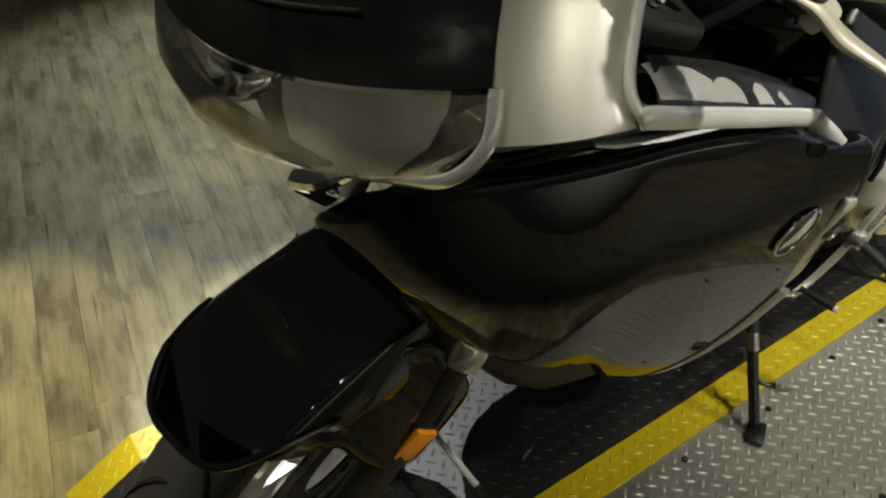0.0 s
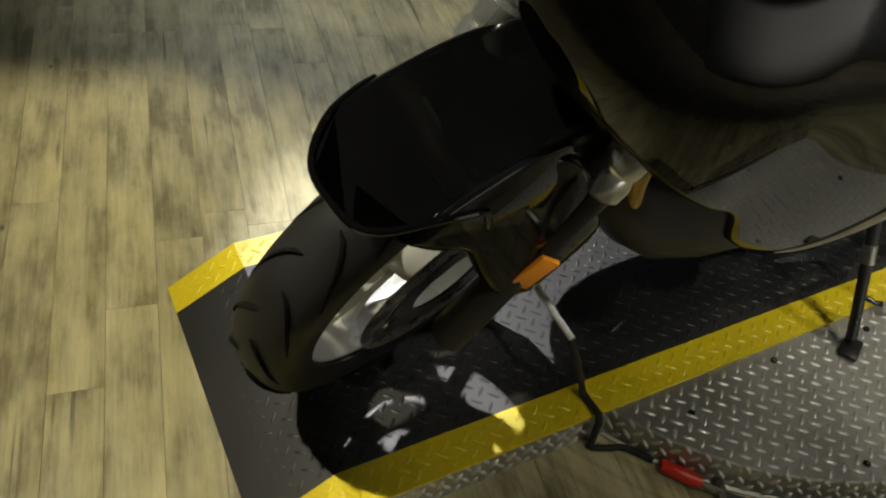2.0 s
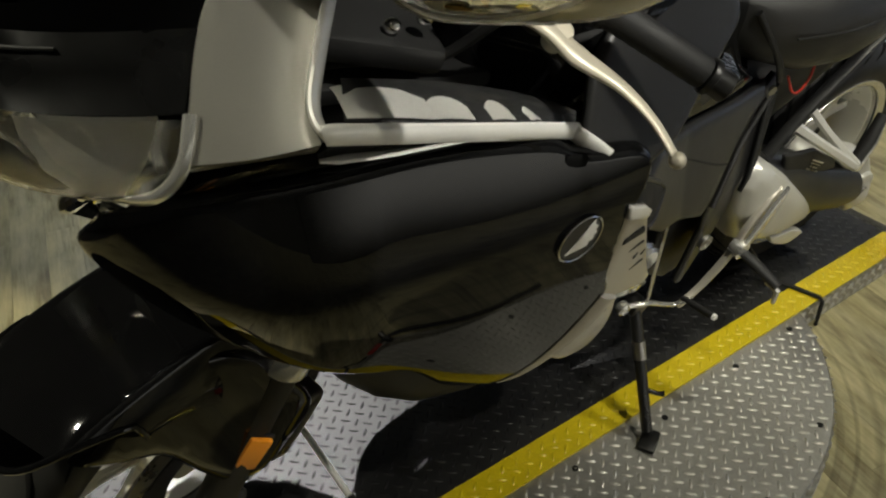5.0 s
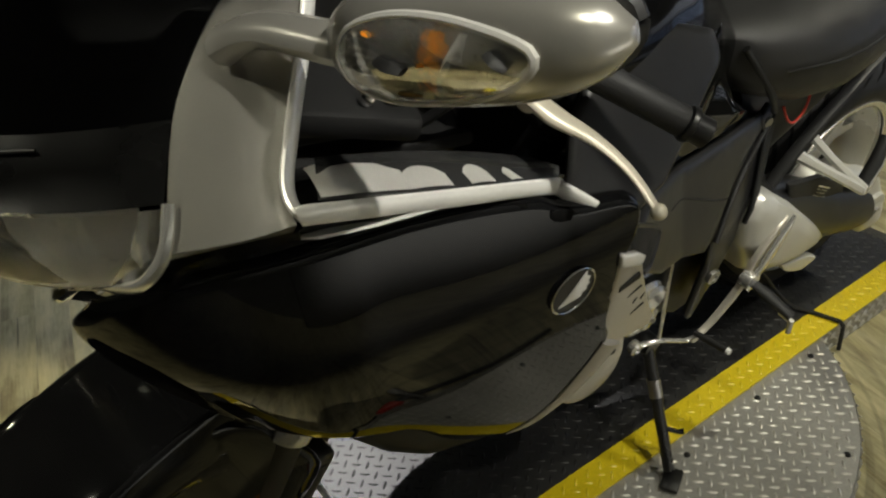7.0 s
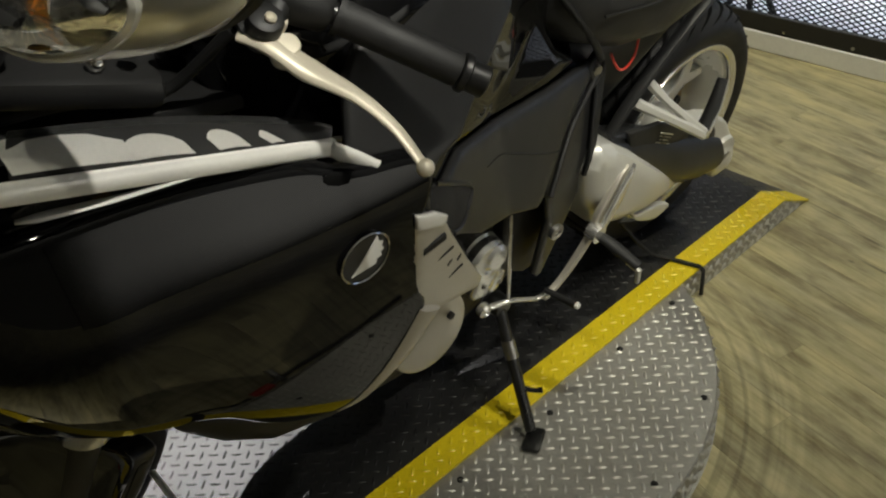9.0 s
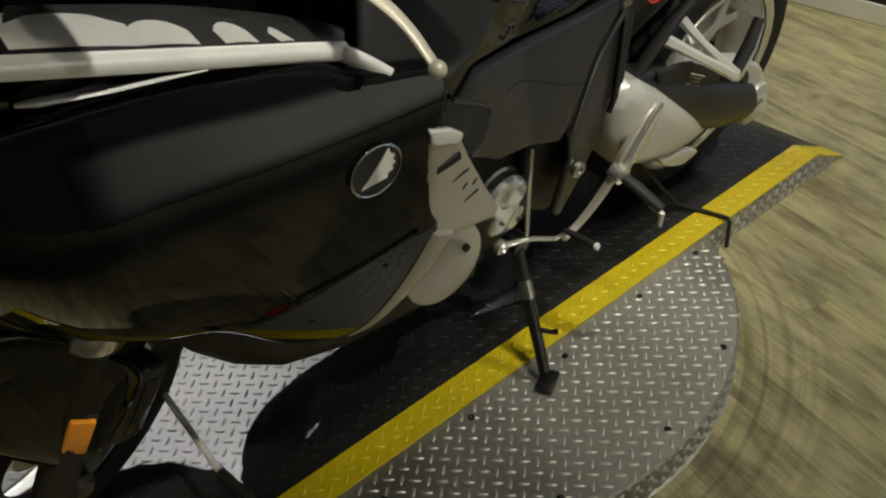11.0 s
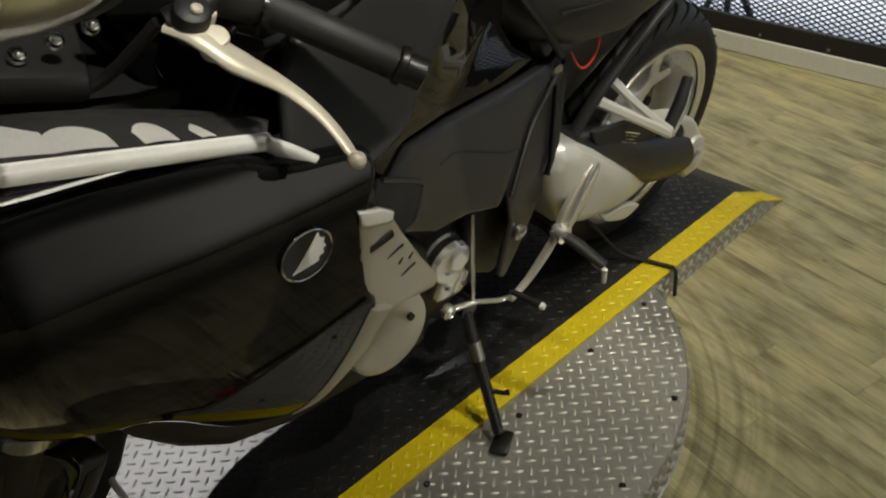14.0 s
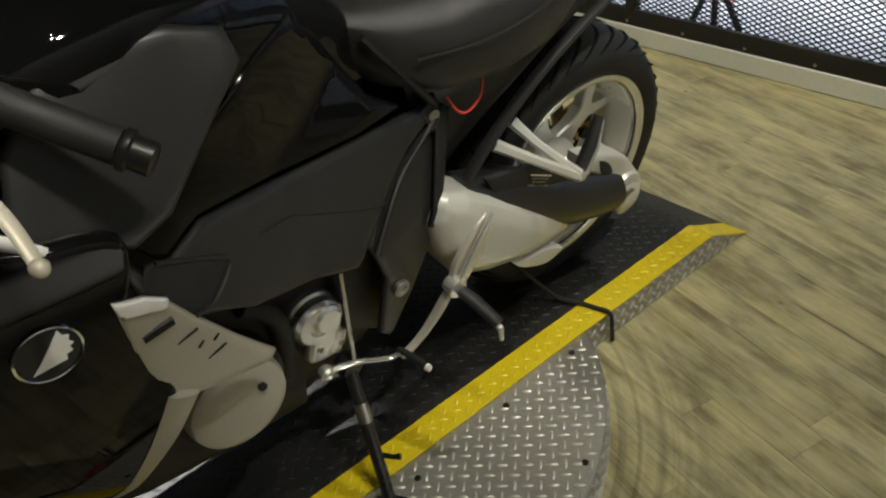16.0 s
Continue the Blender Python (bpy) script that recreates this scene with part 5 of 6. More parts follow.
    bm = shell([(0.150, 0.500), (0.245, 0.520), (0.325, 0.495), (0.345, 0.430), (0.305, 0.345), (0.265, 0.292), (0.225, 0.288), (0.160, 0.330)], lambda x, z: -0.138, 0.02, 0.006, 0.014)
    P("engine_side_plate", bm, MATT, "black engine side plate", sharp=60)
    # the opening's shade, a thin dark oval laid on the surface
    bm = bmesh.new()
    tube(bm, [(-0.274, fair_y(-0.274, 0.840) - 0.0005, 0.840), (-0.268, fair_y(-0.268, 0.838) - 0.001, 0.838), (-0.258, fair_y(-0.258, 0.834) - 0.001, 0.834), (-0.247, fair_y(-0.247, 0.830) - 0.0005, 0.830)], [0.004, 0.0085, 0.0090, 0.0065], 14, 0.22, (0, 1, 0))
    P("fairing_hole", bm, HOLLOWSHADE, "dark oval on the fairing for the shade of an opening")
    # round generator cover
    bm = bmesh.new()
    gm = Matrix.Translation((-0.055, -0.130, 0.375)) @ Matrix.Rotation(math.radians(90), 4, "X") @ Matrix.Rotation(math.radians(-6), 4, "X")
    lathe(bm, [(0.078, -0.03), (0.078, 0.045), (0.074, 0.058), (0.064, 0.064), (0.03, 0.066), (0.01, 0.066)], gm, 48)
    gc = P("generator_cover", bm, OUTLET, "silver round engine cover")
    bm = bmesh.new()
    lathe(bm, [(0.088, -0.04), (0.088, 0.03), (0.080, 0.036)], gm, 40)
    P("cover_gasket", bm, MATT, "", gc)
    bm = bmesh.new()
    lathe(bm, [(0.007, 0.064), (0.007, 0.071), (0.004, 0.071)], gm @ pose(0.035, 0.02, 0), 6)
    P("cover_bolt", bm, DEEP, "", gc)
    # clutch slave / gear cover
    bm = bmesh.new()
    box(bm, 0.060, 0.060, 0.110, pose(0.118, -0.122, 0.362, 0, 12, 0), 0.014, 3)
    lathe(bm, [(0.026, 0), (0.026, 0.03), (0.02, 0.036)], pose(0.12, -0.125, 0.405, 90, 0, 0), 24)
    box(bm, 0.030, 0.07, 0.05, pose(0.135, -0.118, 0.335, 0, 20, 0), 0.008, 2)
    lathe(bm, [(0.044, -0.02), (0.046, 0.0), (0.046, 0.016), (0.042, 0.020), (0.042, 0.034), (0.036, 0.042), (0.020, 0.044), (0.016, 0.040)], pose(0.108, -0.112, 0.398, 90, 0, 0), 36)
    sc = P("gear_cover", bm, POLISHED, "polished alloy gear cover with bolts")
    for x, z in ((0.098, 0.41), (0.14, 0.335), (0.102, 0.345), (0.142, 0.40)):
        bm = bmesh.new()
        lathe(bm, [(0.006, 0), (0.006, 0.008), (0.0035, 0.008), (0.0035, 0.004)], pose(x, -0.147, z, 90, 0, 0), 6)
        P("bolt", bm, STEEL, "", sc)
    bm = bmesh.new()
    tube(bm, smooth_path([(0.00, -0.13, 0.50), (0.04, -0.135, 0.46), (0.055, -0.13, 0.38), (0.05, -0.12, 0.30)], 6), 0.016, 12)
    P("coolant_hose", bm, GRIPMAT, "black rubber coolant hose")
    # gear pedal and link rod
    bm = bmesh.new()
    tube(bm, smooth_path([(0.104, -0.155, 0.289), (0.150, -0.172, 0.292), (0.185, -0.182, 0.280), (0.212, -0.190, 0.272), (0.226, -0.200, 0.288)], 5), [0.007, 0.0055, 0.005, 0.005, 0.0055], 10, 0.7)
    gp = P("gear_pedal", bm, POLISHED, "alloy gear pedal with link rod")
    bm = bmesh.new()
    lathe(bm, [(0.012, -0.004), (0.014, 0.0), (0.014, 0.010), (0.008, 0.014), (0.006, 0.010)], pose(0.104, -0.152, 0.289, 90, 0, 0), 20)
    P("pedal_pivot", bm, POLISHED, "", gp)
    bm = bmesh.new()
    tube(bm, [(0.150, -0.170, 0.292), (0.158, -0.146, 0.45), (0.160, -0.142, 0.47)], 0.0034, 10)
    P("link_rod", bm, POLISHED, "", gp)
    bm = bmesh.new()
    tube(bm, [(0.224, -0.192, 0.286), (0.228, -0.222, 0.290), (0.231, -0.257, 0.2955)], [0.005, 0.007, 0.007], 12)
    P("pedal_rubber", bm, GRIPMAT, "", gp)
    bm = bmesh.new()
    tube(bm, [(0.231, -0.257, 0.2955), (0.2315, -0.263, 0.2965)], [0.007, 0.0055], 12)
    P("pedal_cap", bm, WHITE, "", gp)

    # ---- rider peg plate, peg, pillion bracket
    bm = shell([(0.425, 0.462), (0.405, 0.425), (0.358, 0.345), (0.293, 0.274), (0.244, 0.248), (0.236, 0.254), (0.280, 0.280), (0.336, 0.350), (0.352, 0.395), (0.395, 0.445)], lambda x, z: -0.192 + 0.10 * max(0, x - 0.33), 0.008, 0.004, 0.009, -1, True)
    pp = P("peg_plate", bm, OUTLET, "silver cast peg plate", sharp=60)
    bm = shell([(0.428, 0.468), (0.39, 0.425), (0.350, 0.362), (0.365, 0.358), (0.405, 0.40)], lambda x, z: -0.204 + 0.10 * max(0, x - 0.33), 0.006, 0.003, 0.008, -1, True)
    P("heel_guard", bm, POLISHED, "", pp, 60)
    bm = bmesh.new()
    tube(bm, [(0.348, -0.195, 0.352), (0.355, -0.23, 0.343), (0.362, -0.285, 0.328)], [0.010, 0.013, 0.011], 12, 0.7)
    pg = P("foot_peg", bm, GRIPMAT, "black rubber rider foot peg")
    bm = bmesh.new()
    tube(bm, [(0.360, -0.262, 0.322), (0.363, -0.287, 0.318), (0.366, -0.289, 0.288)], [0.005, 0.006, 0.0045], 10)
    P("peg_feeler", bm, CASTING, "", pg)
    bm = bmesh.new()
    lathe(bm, [(0.016, -0.01), (0.018, 0.0), (0.018, 0.014), (0.010, 0.016)], pose(0.344, -0.190, 0.356, 90, 0, 0), 20)
    P("peg_joint", bm, POLISHED, "", pg)
    for s in (-1, 1):
        bm = bmesh.new()
        tube(bm, smooth_path([(0.545, s * 0.108, 0.549), (0.575, s * 0.150, 0.508), (0.622, s * 0.208, 0.455)], 5), [0.0105, 0.0080, 0.0105], 6, 0.7, (0, 1, 0))
        tube(bm, smooth_path([(0.495, s * 0.120, 0.531), (0.555, s * 0.165, 0.494), (0.622, s * 0.208, 0.452)], 5), [0.0115, 0.0088, 0.0105], 6, 0.7, (0, 1, 0))
        pb = P("pillion_bracket", bm, CASTING, "silver forked pillion peg bracket")
        bm = bmesh.new()
        tube(bm, [(0.632, s * 0.195, 0.452), (0.660, s * 0.190, 0.492), (0.688, s * 0.178, 0.535)], [0.012, 0.013, 0.010], 12, 0.7)
        P("pillion_peg", bm, GRIPMAT, "folded black pillion peg", pb)
        bm = bmesh.new()
        tube(bm, [(0.640, s * 0.205, 0.448), (0.668, s * 0.198, 0.490), (0.690, s * 0.186, 0.530)], [0.006, 0.006, 0.004], 10, 0.7)
        P("peg_spine", bm, POLISHED, "", pb)
        bm = bmesh.new()
        lathe(bm, [(0.010, -0.006), (0.010, 0.012), (0.006, 0.014)], pose(0.626, s * 0.200, 0.453, 90 if s < 0 else -90, 0, 0), 14)
        P("peg_pivot", bm, POLISHED, "", pb)

    # ---- rear wheel, swing arm, shaft drive
    rm = Matrix.Translation((0.780, 0.005, 0.294)) @ Matrix.Rotation(math.radians(90), 4, "X")
    rw = wheel(bike, "rear_wheel", rm, 0.292, 0.176, 0.205, 5, "rear wheel with wide black sport tyre", 36, True)
    brake_disc(rw, rm, 0.120, -0.062)
    sw = [(0.322, 0.482), (0.340, 0.512), (0.362, 0.522), (0.400, 0.503), (0.459, 0.462), (0.588, 0.360), (0.682, 0.282), (0.690, 0.268), (0.678, 0.252), (0.620, 0.258), (0.546, 0.275), (0.443, 0.304), (0.378, 0.332), (0.338, 0.412)]
    bm = shell(sw, lambda x, z: -(0.165 + 0.02 * math.sin(max(0, min(1, (x - 0.3) / 0.36)) * math.pi) - 0.8 * (z - (0.395 - 0.28 * (x - 0.42))) ** 2), 0.05, 0.028, 0.012)
    P("swing_arm", bm, CASTING, "silver cast swing arm cover", sharp=42)
    bm = shell([(0.508, 0.288), (0.545, 0.272), (0.600, 0.262), (0.652, 0.236), (0.648, 0.226), (0.610, 0.219), (0.560, 0.240), (0.530, 0.260)], lambda x, z: -0.170, 0.010, 0.004, 0.010, -1, True)
    P("swing_arm_lip", bm, CASTING)
    rings = []
    for x, y, r, z in ((0.42, -0.11, 0.050, 0.45), (0.52, -0.112, 0.062, 0.405), (0.62, -0.118, 0.066, 0.350), (0.70, -0.122, 0.066, 0.310), (0.78, -0.125, 0.066, 0.285), (0.83, -0.125, 0.055, 0.270)):
        rings.append([Vector((x, y + 0.050 * math.cos(a), z + r * math.sin(a))) for a in (2 * math.pi * j / 24 for j in range(24))])
    P("shaft_housing", loft(bmesh.new(), rings), SATIN, "satin black shaft drive housing", sharp=50)
    bm = bmesh.new()
    fm = Matrix.Translation((0.848, -0.075, 0.268)) @ Matrix.Rotation(math.radians(90), 4, "X")
    lathe(bm, [(0.058, -0.02), (0.060, 0.03), (0.054, 0.058), (0.046, 0.078), (0.042, 0.088), (0.030, 0.092), (0.014, 0.088)], fm, 40)
    fd = P("final_drive", bm, CASTING, "silver final drive hub")
    bm = shell([(0.700, 0.418), (0.730, 0.410), (0.775, 0.392), (0.815, 0.372), (0.850, 0.345), (0.878, 0.300), (0.896, 0.240), (0.888, 0.205), (0.862, 0.192), (0.836, 0.210), (0.822, 0.240), (0.818, 0.285), (0.780, 0.330), (0.735, 0.365), (0.704, 0.392)], lambda x, z: -0.150 - 0.03 * math.exp(-((x - 0.855) ** 2 + (z - 0.25) ** 2) / 0.0022), 0.03, 0.008, 0.012, -1, True)
    P("drive_casting", bm, CASTING, "", fd, 60)
    bm = shell([(0.752, 0.388), (0.782, 0.368), (0.800, 0.340), (0.790, 0.334), (0.765, 0.352)], lambda x, z: -0.1525, 0.004, 0.002, 0.008, -1, True)
    P("casting_recess", bm, DEEP, "", fd, 60)
    bm = bmesh.new()
    lathe(bm, [(0.013, 0.09), (0.013, 0.099), (0.006, 0.099)], fm, 20)
    P("axle_nut", bm, STEEL, "", fd)
    bm = bmesh.new()
    box(bm, 0.060, 0.040, 0.085, pose(0.915, 0.040, 0.310, 0, -12, 0), 0.012, 3)
    rc = P("rear_caliper", bm, GOLD, "gold rear brake caliper")
    for dz in (-0.022, 0.022):
        bm = bmesh.new()
        lathe(bm, [(0.014, -0.004), (0.014, 0.008), (0.011, 0.010), (0.007, 0.006)], pose(0.913, 0.020, 0.310 + dz, 90, 0, 0), 20)
        P("caliper_piston", bm, DEEP, "", rc)
    bm = shell([(0.45, 0.50), (0.56, 0.475), (0.67, 0.41), (0.69, 0.38), (0.60, 0.40), (0.48, 0.44)], lambda x, z: -0.150, 0.006, 0.004, 0.012)
    P("drive_guard", bm, MATT, "black guard with a small plate of fine print")
    for k in range(5):
        bm = bmesh.new()
        box(bm, 0.064 - 0.012 * (k % 3), 0.001, 0.0034 if k == 0 else 0.0020, pose(0.585 - 0.002 * k, -0.1515, 0.440 - 0.0066 * k, 0, 28, 0))
        P("print_line", bm, POLISHED if k == 0 else STEEL)

    # ---- bolts on the frame covers
    for x, z, r in ((0.247, 0.403, 0.015), (0.351, 0.488, 0.010)):
        y = min(satin_y(x, max(z, 0.5)) + 0.004, -0.15)
        bm = bmesh.new()
        lathe(bm, [(r, -0.004), (r, 0.003), (r * 0.8, 0.005), (r * 0.5, 0.005), (r * 0.45, 0.001)], pose(x, y - 0.004, z, 90, 0, 0), 24)
        P("frame_bolt", bm, STEEL)
    bm = shell([(0.336, 0.465), (0.372, 0.535), (0.415, 0.628), (0.385, 0.64), (0.352, 0.55), (0.322, 0.475)], lambda x, z: satin_y(x, max(z, .5)) - 0.004, 0.006, 0.003, 0.010)
    P("strut_plate", bm, MATT, "", None, 180)
    bm = shell([(0.345, 0.655), (0.388, 0.662), (0.398, 0.625), (0.365, 0.612)], lambda x, z: satin_y(x, z) - 0.006, 0.01, 0.003, 0.010)
    P("seat_lock", bm, SATIN, "", None, 180)
    bm = bmesh.new()
    lathe(bm, [(0.011, 0), (0.011, 0.005), (0.007, 0.006)], pose(0.372, satin_y(0.372, 0.64) - 0.004, 0.638, 90, 0, 0), 20)
    P("lock_barrel", bm, STEEL)
    bm = bmesh.new()
    tube(bm, smooth_path([(0.395, -0.112, 0.664), (0.408, -0.122, 0.638), (0.432, -0.122, 0.628), (0.458, -0.118, 0.642), (0.468, -0.112, 0.668)], 6), 0.0022, 8)
    P("red_wire_loop", bm, REDWIRE, "red cable loop under the seat")

    # ---- handlebar, grip, lever
    for s in (-1, 1):
        if s < 0:
            gi, ge = Vector((-0.224, -0.173, 0.976)), Vector((-0.105, -0.295, 0.903))
        else:
            gi, ge = Vector((-0.36, 0.230, 0.962)), Vector((-0.31, 0.375, 0.888))
        d = (ge - gi).normalized()
        bm = bmesh.new()
        tube(bm, [gi - d * 0.12, gi, ge], 0.011, 14)
        hb = P("handlebar", bm, STANDBLACK, "black clip-on handlebar")
        bm = bmesh.new()
        n = 16
        L = (ge - gi).length
        pts = [gi + d * (L * (0.18 + 0.66 * k / n)) for k in range(n + 1)]
        tube(bm, pts, [0.0175 if k % 2 else 0.0168 for k in range(n + 1)], 20)
        tube(bm, [gi + d * L * 0.15, gi + d * L * 0.18], 0.021, 20)
        P("grip", bm, GRIPMAT, "ribbed black rubber grip", hb, 60)
        bm = bmesh.new()
        tube(bm, [gi + d * L * 0.85, gi + d * L * 0.86, gi + d * L * 0.89, gi + d * L * 0.90, gi + d * L * 1.0, gi + d * L * 1.01], [0.019, 0.020, 0.020, 0.016, 0.0165, 0.013], 20)
        P("bar_end", bm, STANDBLACK, "", hb)
        bm = bmesh.new()
        tube(bm, [gi - d * 0.052, gi - d * 0.048, gi - d * 0.030, gi - d * 0.004, gi + d * L * 0.10, gi + d * L * 0.13], [0.018, 0.025, 0.029, 0.029, 0.024, 0.019], 24, 0.85)
        tube(bm, [gi - d * 0.036 + Vector((0, 0, 0.020)), gi - d * 0.012 + Vector((0, 0, 0.024))], 0.014, 14)
        P("switch_box", bm, MATT, "black handlebar switch box", hb)
        bm = bmesh.new()
        if s < 0:
            lev = smooth_path([(-0.300, -0.172, 0.968), (-0.282, -0.192, 0.962), (-0.261, -0.222, 0.941), (-0.242, -0.266, 0.929), (-0.231, -0.306, 0.912), (-0.229, -0.346, 0.890)], 6)
        else:
            lev = smooth_path([(-0.40, 0.225, 0.952), (-0.39, 0.26, 0.940), (-0.385, 0.305, 0.920), (-0.375, 0.36, 0.89)], 6)
        tube(bm, lev, [0.008, 0.014, 0.0165, 0.0100, 0.0075, 0.0062], 14, 0.5, (0, 0, 1))
        bmesh.ops.create_uvsphere(bm, u_segments=16, v_segments=10, radius=0.0085, matrix=Matrix.Translation(lev[-1]))
        lv = P("lever", bm, LEVER, "pale gold alloy control lever", hb)
        bm = bmesh.new()
        cap = Vector((-0.267, -0.200, 0.958)) if s < 0 else lev[8] + Vector((0, 0, 0.012))
        lathe(bm, [(0.0115, -0.022), (0.0115, 0.003), (0.0103, 0.0050), (0.004, 0.0055)], Matrix.Translation(cap) @ Matrix.Rotation(math.radians(-30 * s), 4, "X"), 28)
        lathe(bm, [(0.0075, -0.022), (0.0075, 0.004), (0.0062, 0.006), (0.0045, 0.006), (0.0035, 0.002)], Matrix.Translation(cap + Vector((0.006, -s * 0.020, 0.012))) @ Matrix.Rotation(math.radians(-30 * s), 4, "X"), 20)
        P("lever_pivot", bm, LEVER, "", lv)
        bm = bmesh.new()
        tube(bm, smooth_path([lev[0] + Vector((0.004, -s * 0.004, 0.002)), lev[0].lerp(gi, 0.5) + Vector((0, 0, 0.006)), gi - d * 0.03], 4), [0.013, 0.016, 0.020], 14, 0.8)
        P("lever_perch", bm, MATT, "", hb)
        bm = bmesh.new()
        c = Matrix.Translation(lev[0] + Vector((0.021, s * 0.012, 0.008))) @ Matrix.Rotation(math.radians(-28 * s), 4, "X")
        lathe(bm, [(0.014, -0.024), (0.0165, -0.020), (0.0170, 0.006), (0.0155, 0.011), (0.011, 0.013), (0.003, 0.013)], c, 36)
        mc = P("master_cylinder", bm, MATT, "round black master cylinder", hb)
        bm = bmesh.new()
        lathe(bm, [(0.0055, 0.0), (0.0055, 0.004), (0.004, 0.0055), (0.002, 0.004)], c @ Matrix.Translation((0.001, s * 0.004, 0.012)), 16)
        P("cap_screw", bm, LEVER, "", mc)
        for k in range(3):
            bm = bmesh.new()
            lathe(bm, [(0.0075, -0.006), (0.0085, 0.0), (0.006, 0.006), (0.003, 0.008)], Matrix.Translation(lev[0] + Vector((-0.05 - 0.03 * k, -s * (0.03 + 0.01 * k), 0.005 - 0.008 * k))) @ Matrix.Rotation(math.radians(60), 4, "X"), 14)
            P("bolt", bm, CHROME, "", hb)
        bm = bmesh.new()
        tube(bm, smooth_path([lev[0] + Vector((0.0, -s * 0.01, 0.0)), (-0.36, s * 0.12, 0.905), (-0.45, s * 0.12, 0.93), (-0.52, s * 0.06, 0.90)], 8), 0.006, 10)
        P("brake_hose", bm, MATT, "", hb)
    bm = bmesh.new()
    box(bm, 0.16, 0.28, 0.03, pose(-0.40, 0, 0.94, 0, 12, -STEER), 0.01, 2)
    P("top_yoke", bm, SATIN, "black top yoke")
    bm = bmesh.new()
    box(bm, 0.10, 0.24, 0.09, pose(-0.52, 0, 1.0, 0, 40, 0), 0.02, 3)
    P("instrument_pod", bm, MATT, "black instrument pod")
    bm = bmesh.new()
    box(bm, 0.34, 0.24, 0.02, pose(-0.42, 0, 0.885, 0, 10, 0), 0.006, 2)
    P("inner_cowl", bm, MATT, "matt black inner cowl")

    # ---- side stand
    bm = bmesh.new()
    lc = lambda p: BIKE.inverted() @ Vector(p)
    a, b = Vector((0.150, -0.150, 0.265)), lc((0.112, -0.135, TOP + 0.014))
    tube(bm, [a, a.lerp(b, 0.3), b], [0.012, 0.011, 0.011], 14, 0.85)
    st = P("side_stand", bm, STANDBLACK, "black steel side stand, folded out")
    bm = bmesh.new()
    q = a.lerp(b, 0.28)
    tube(bm, [q, a.lerp(b, 0.42)], 0.0125, 14)
    P("stand_spring", bm, STEEL, "", st)
    bm = bmesh.new()
    box(bm, 0.055, 0.034, 0.010, BIKE.inverted() @ pose(0.108, -0.146, TOP + 0.0, 0, 0, 28), 0.004, 2)
    P("stand_foot", bm, STANDBLACK, "", st)
    bm = bmesh.new()
    q = a.lerp(b, 0.66)
    tube(bm, [q, q + Vector((0.02, -0.022, -0.003)), q + Vector((0.028, -0.030, 0.0))], [0.005, 0.0045, 0.006], 10)
    P("stand_tang", bm, STANDBLACK, "", st)
    bm = bmesh.new()
    lathe(bm, [(0.02, -0.015), (0.022, 0.0), (0.018, 0.014)], pose(0.150, -0.150, 0.265, 90, 0, 0), 18)
    P("stand_pivot", bm, STANDBLACK, "", st)
    return bike


STEER = 18.0


# ---------------------------------------------------------------- straps and tools
def strap(name, pts, r, label, flat=0.35):
    bm = bmesh.new()
    tube(bm, pts, r, 8, flat, (0, 0, 1))
    return tagged(part(name, bm, STRAP), label, "strap")


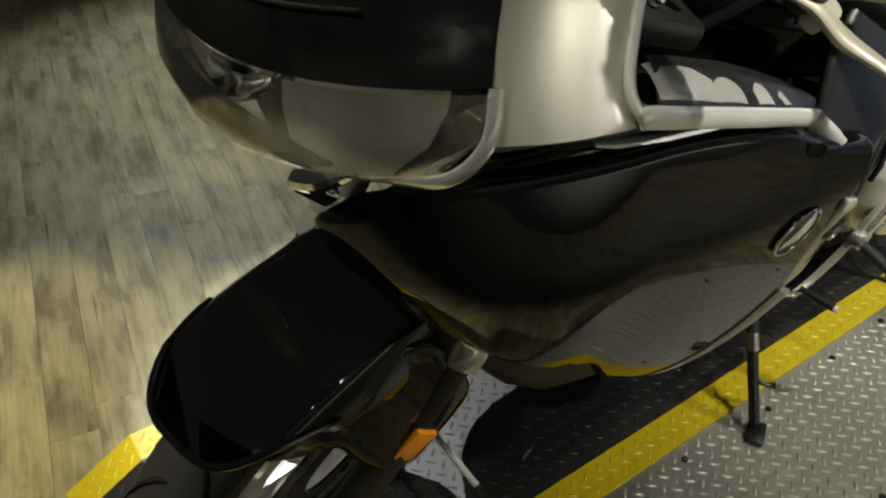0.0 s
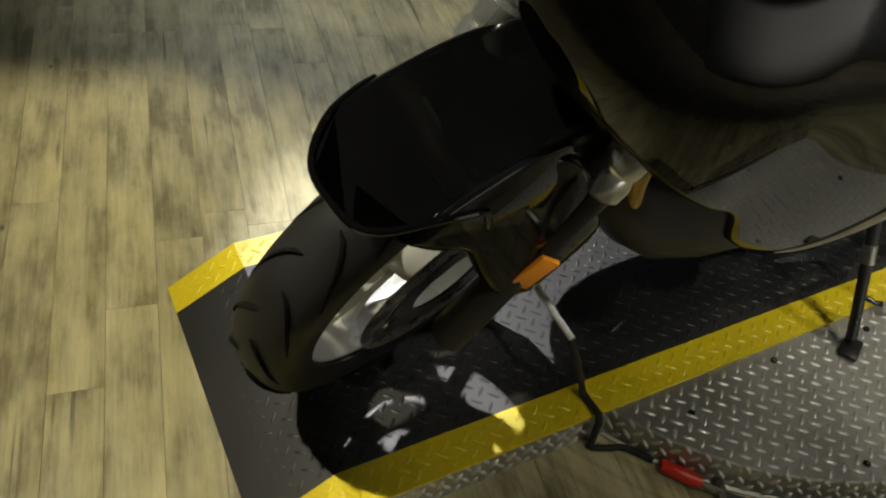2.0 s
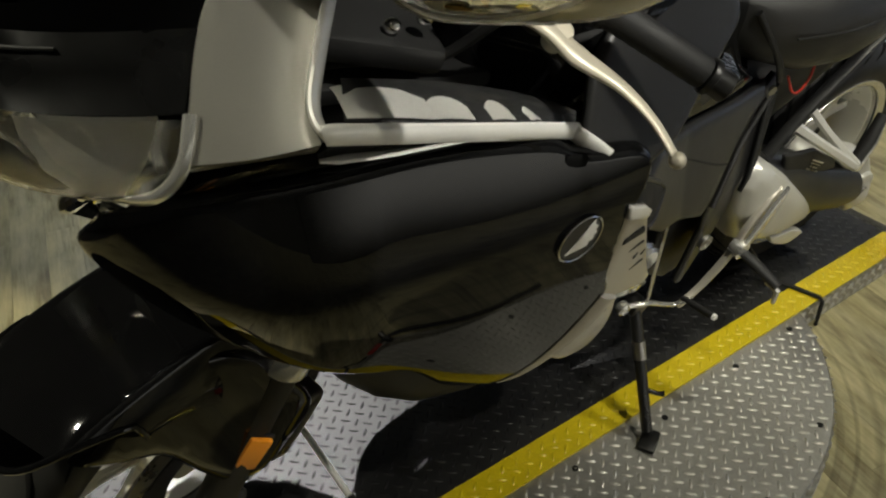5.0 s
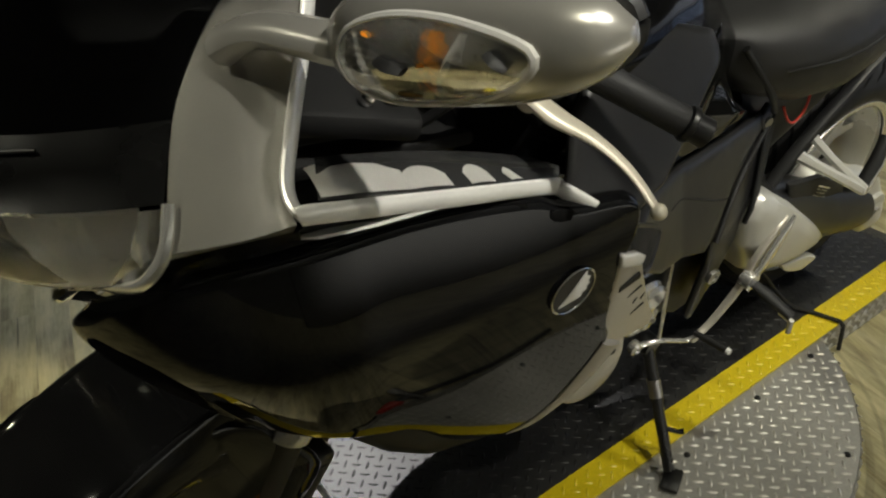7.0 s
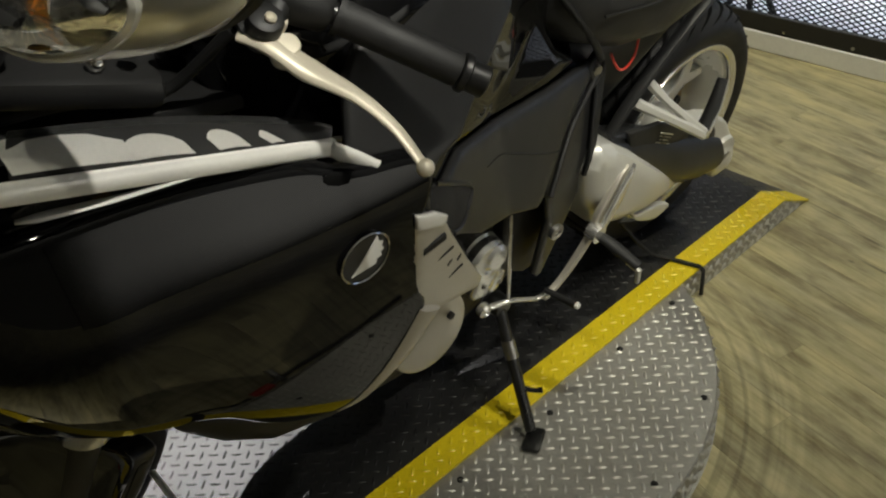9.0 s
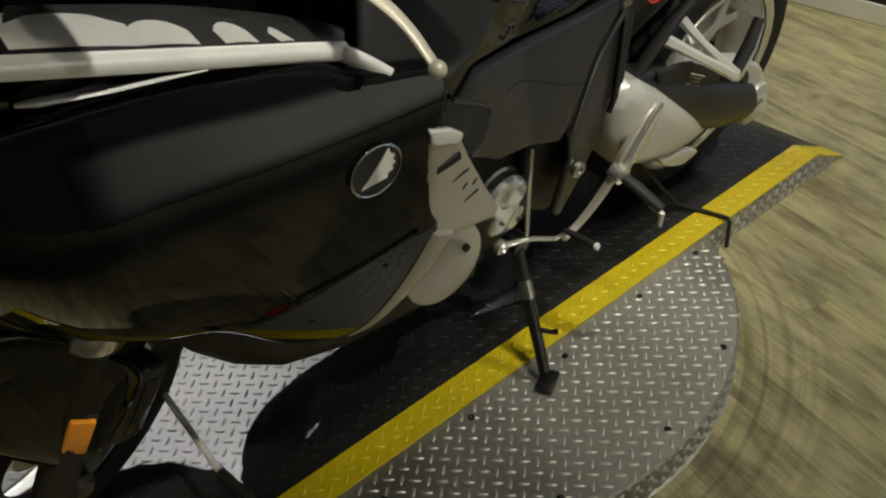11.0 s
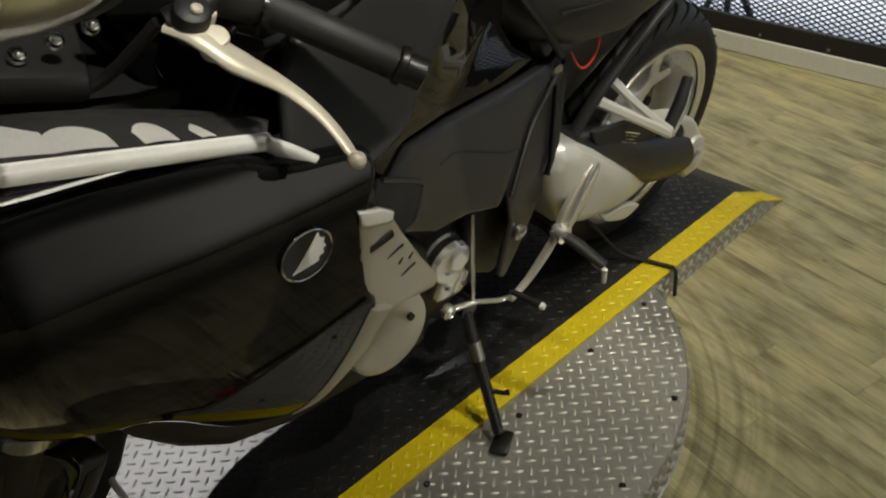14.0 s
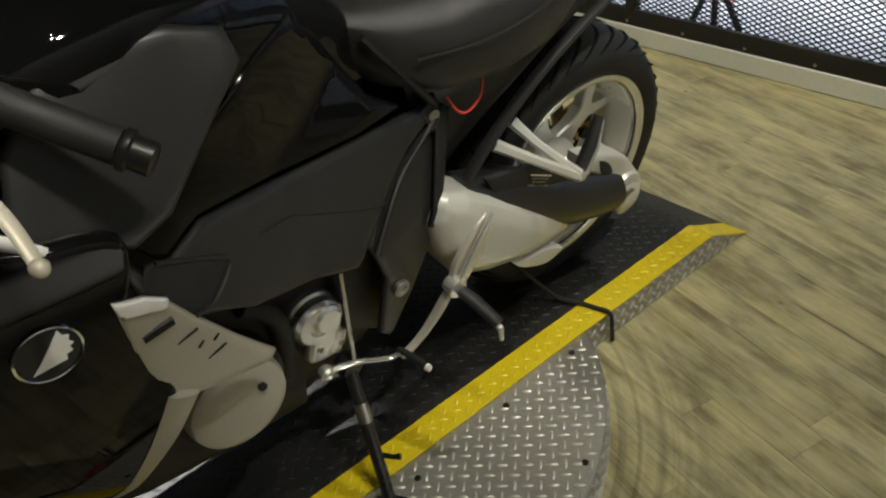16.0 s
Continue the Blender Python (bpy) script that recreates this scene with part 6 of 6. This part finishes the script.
def tie_downs():
    s = tagged(new("tie_down"), "tie-down with bright steel rod and black webbing strap", "tie-down")
    bm = bmesh.new()
    tube(bm, [(-0.455, 0.200, 0.224), (-0.457, -0.020, 0.212)], 0.0055, 10)
    part("rod", bm, TRIMMETAL, s, "bright steel rod")
    bm = bmesh.new()
    tube(bm, [(-0.457, -0.016, 0.212), (-0.440, -0.030, 0.160), (-0.418, -0.046, TOP + 0.008), (-0.415, -0.088, TOP + 0.006), (-0.417, -0.096, TOP - 0.004), (-0.418, -0.098, 0.004)], 0.0075, 8, 0.8)
    part("webbing", bm, STRAP, s)
    b = tagged(new("tie_down"), "black strap over the yellow runway edge", "tie-down")
    bm = bmesh.new()
    tube(bm, smooth_path([(0.62, 0.06, 0.20), (0.68, 0.02, TOP + 0.03), (0.717, -0.02, TOP + 0.006), (0.735, -0.086, TOP + 0.006)], 3) + [Vector((0.737, -0.094, TOP - 0.004)), Vector((0.738, -0.096, 0.004))], 0.006, 8, 0.8)
    part("webbing", bm, STRAP, b)


def pry_tool():
    t = tagged(new("ratchet_tool"), "tool with red plastic handle and steel end on the floor", "tool")
    bm = bmesh.new()
    tube(bm, [(-0.335, -0.178, 0.016), (-0.33, -0.182, 0.016), (-0.30, -0.222, 0.016), (-0.292, -0.232, 0.016)], [0.009, 0.012, 0.012, 0.009], 12)
    part("handle", bm, REDPLASTIC, t, "red plastic handle")
    bm = bmesh.new()
    tube(bm, [(-0.292, -0.232, 0.014), (-0.272, -0.256, 0.014)], 0.006, 10)
    tube(bm, [(-0.250, -0.215, 0.012), (-0.276, -0.268, 0.012), (-0.285, -0.30, 0.012)], 0.009, 10)
    part("shank", bm, STEEL, t)
    bm = bmesh.new()
    tube(bm, smooth_path([(-0.272, -0.256, 0.010), (-0.22, -0.30, 0.008), (-0.14, -0.345, 0.006), (0.0, -0.40, 0.006), (0.1, -0.43, 0.006)], 6), 0.006, 8)
    part("cord", bm, STRAP, t)
    bm = bmesh.new()
    tube(bm, smooth_path([(-0.418, -0.102, 0.006), (-0.39, -0.115, 0.006), (-0.365, -0.125, 0.006), (-0.338, -0.165, 0.012)], 5), 0.006, 8)
    part("cord", bm, STRAP, t)


turntable()
runway()
barrier()
behind_barrier()
motorcycle()
tie_downs()
pry_tool()
reflection_panel()
planks()
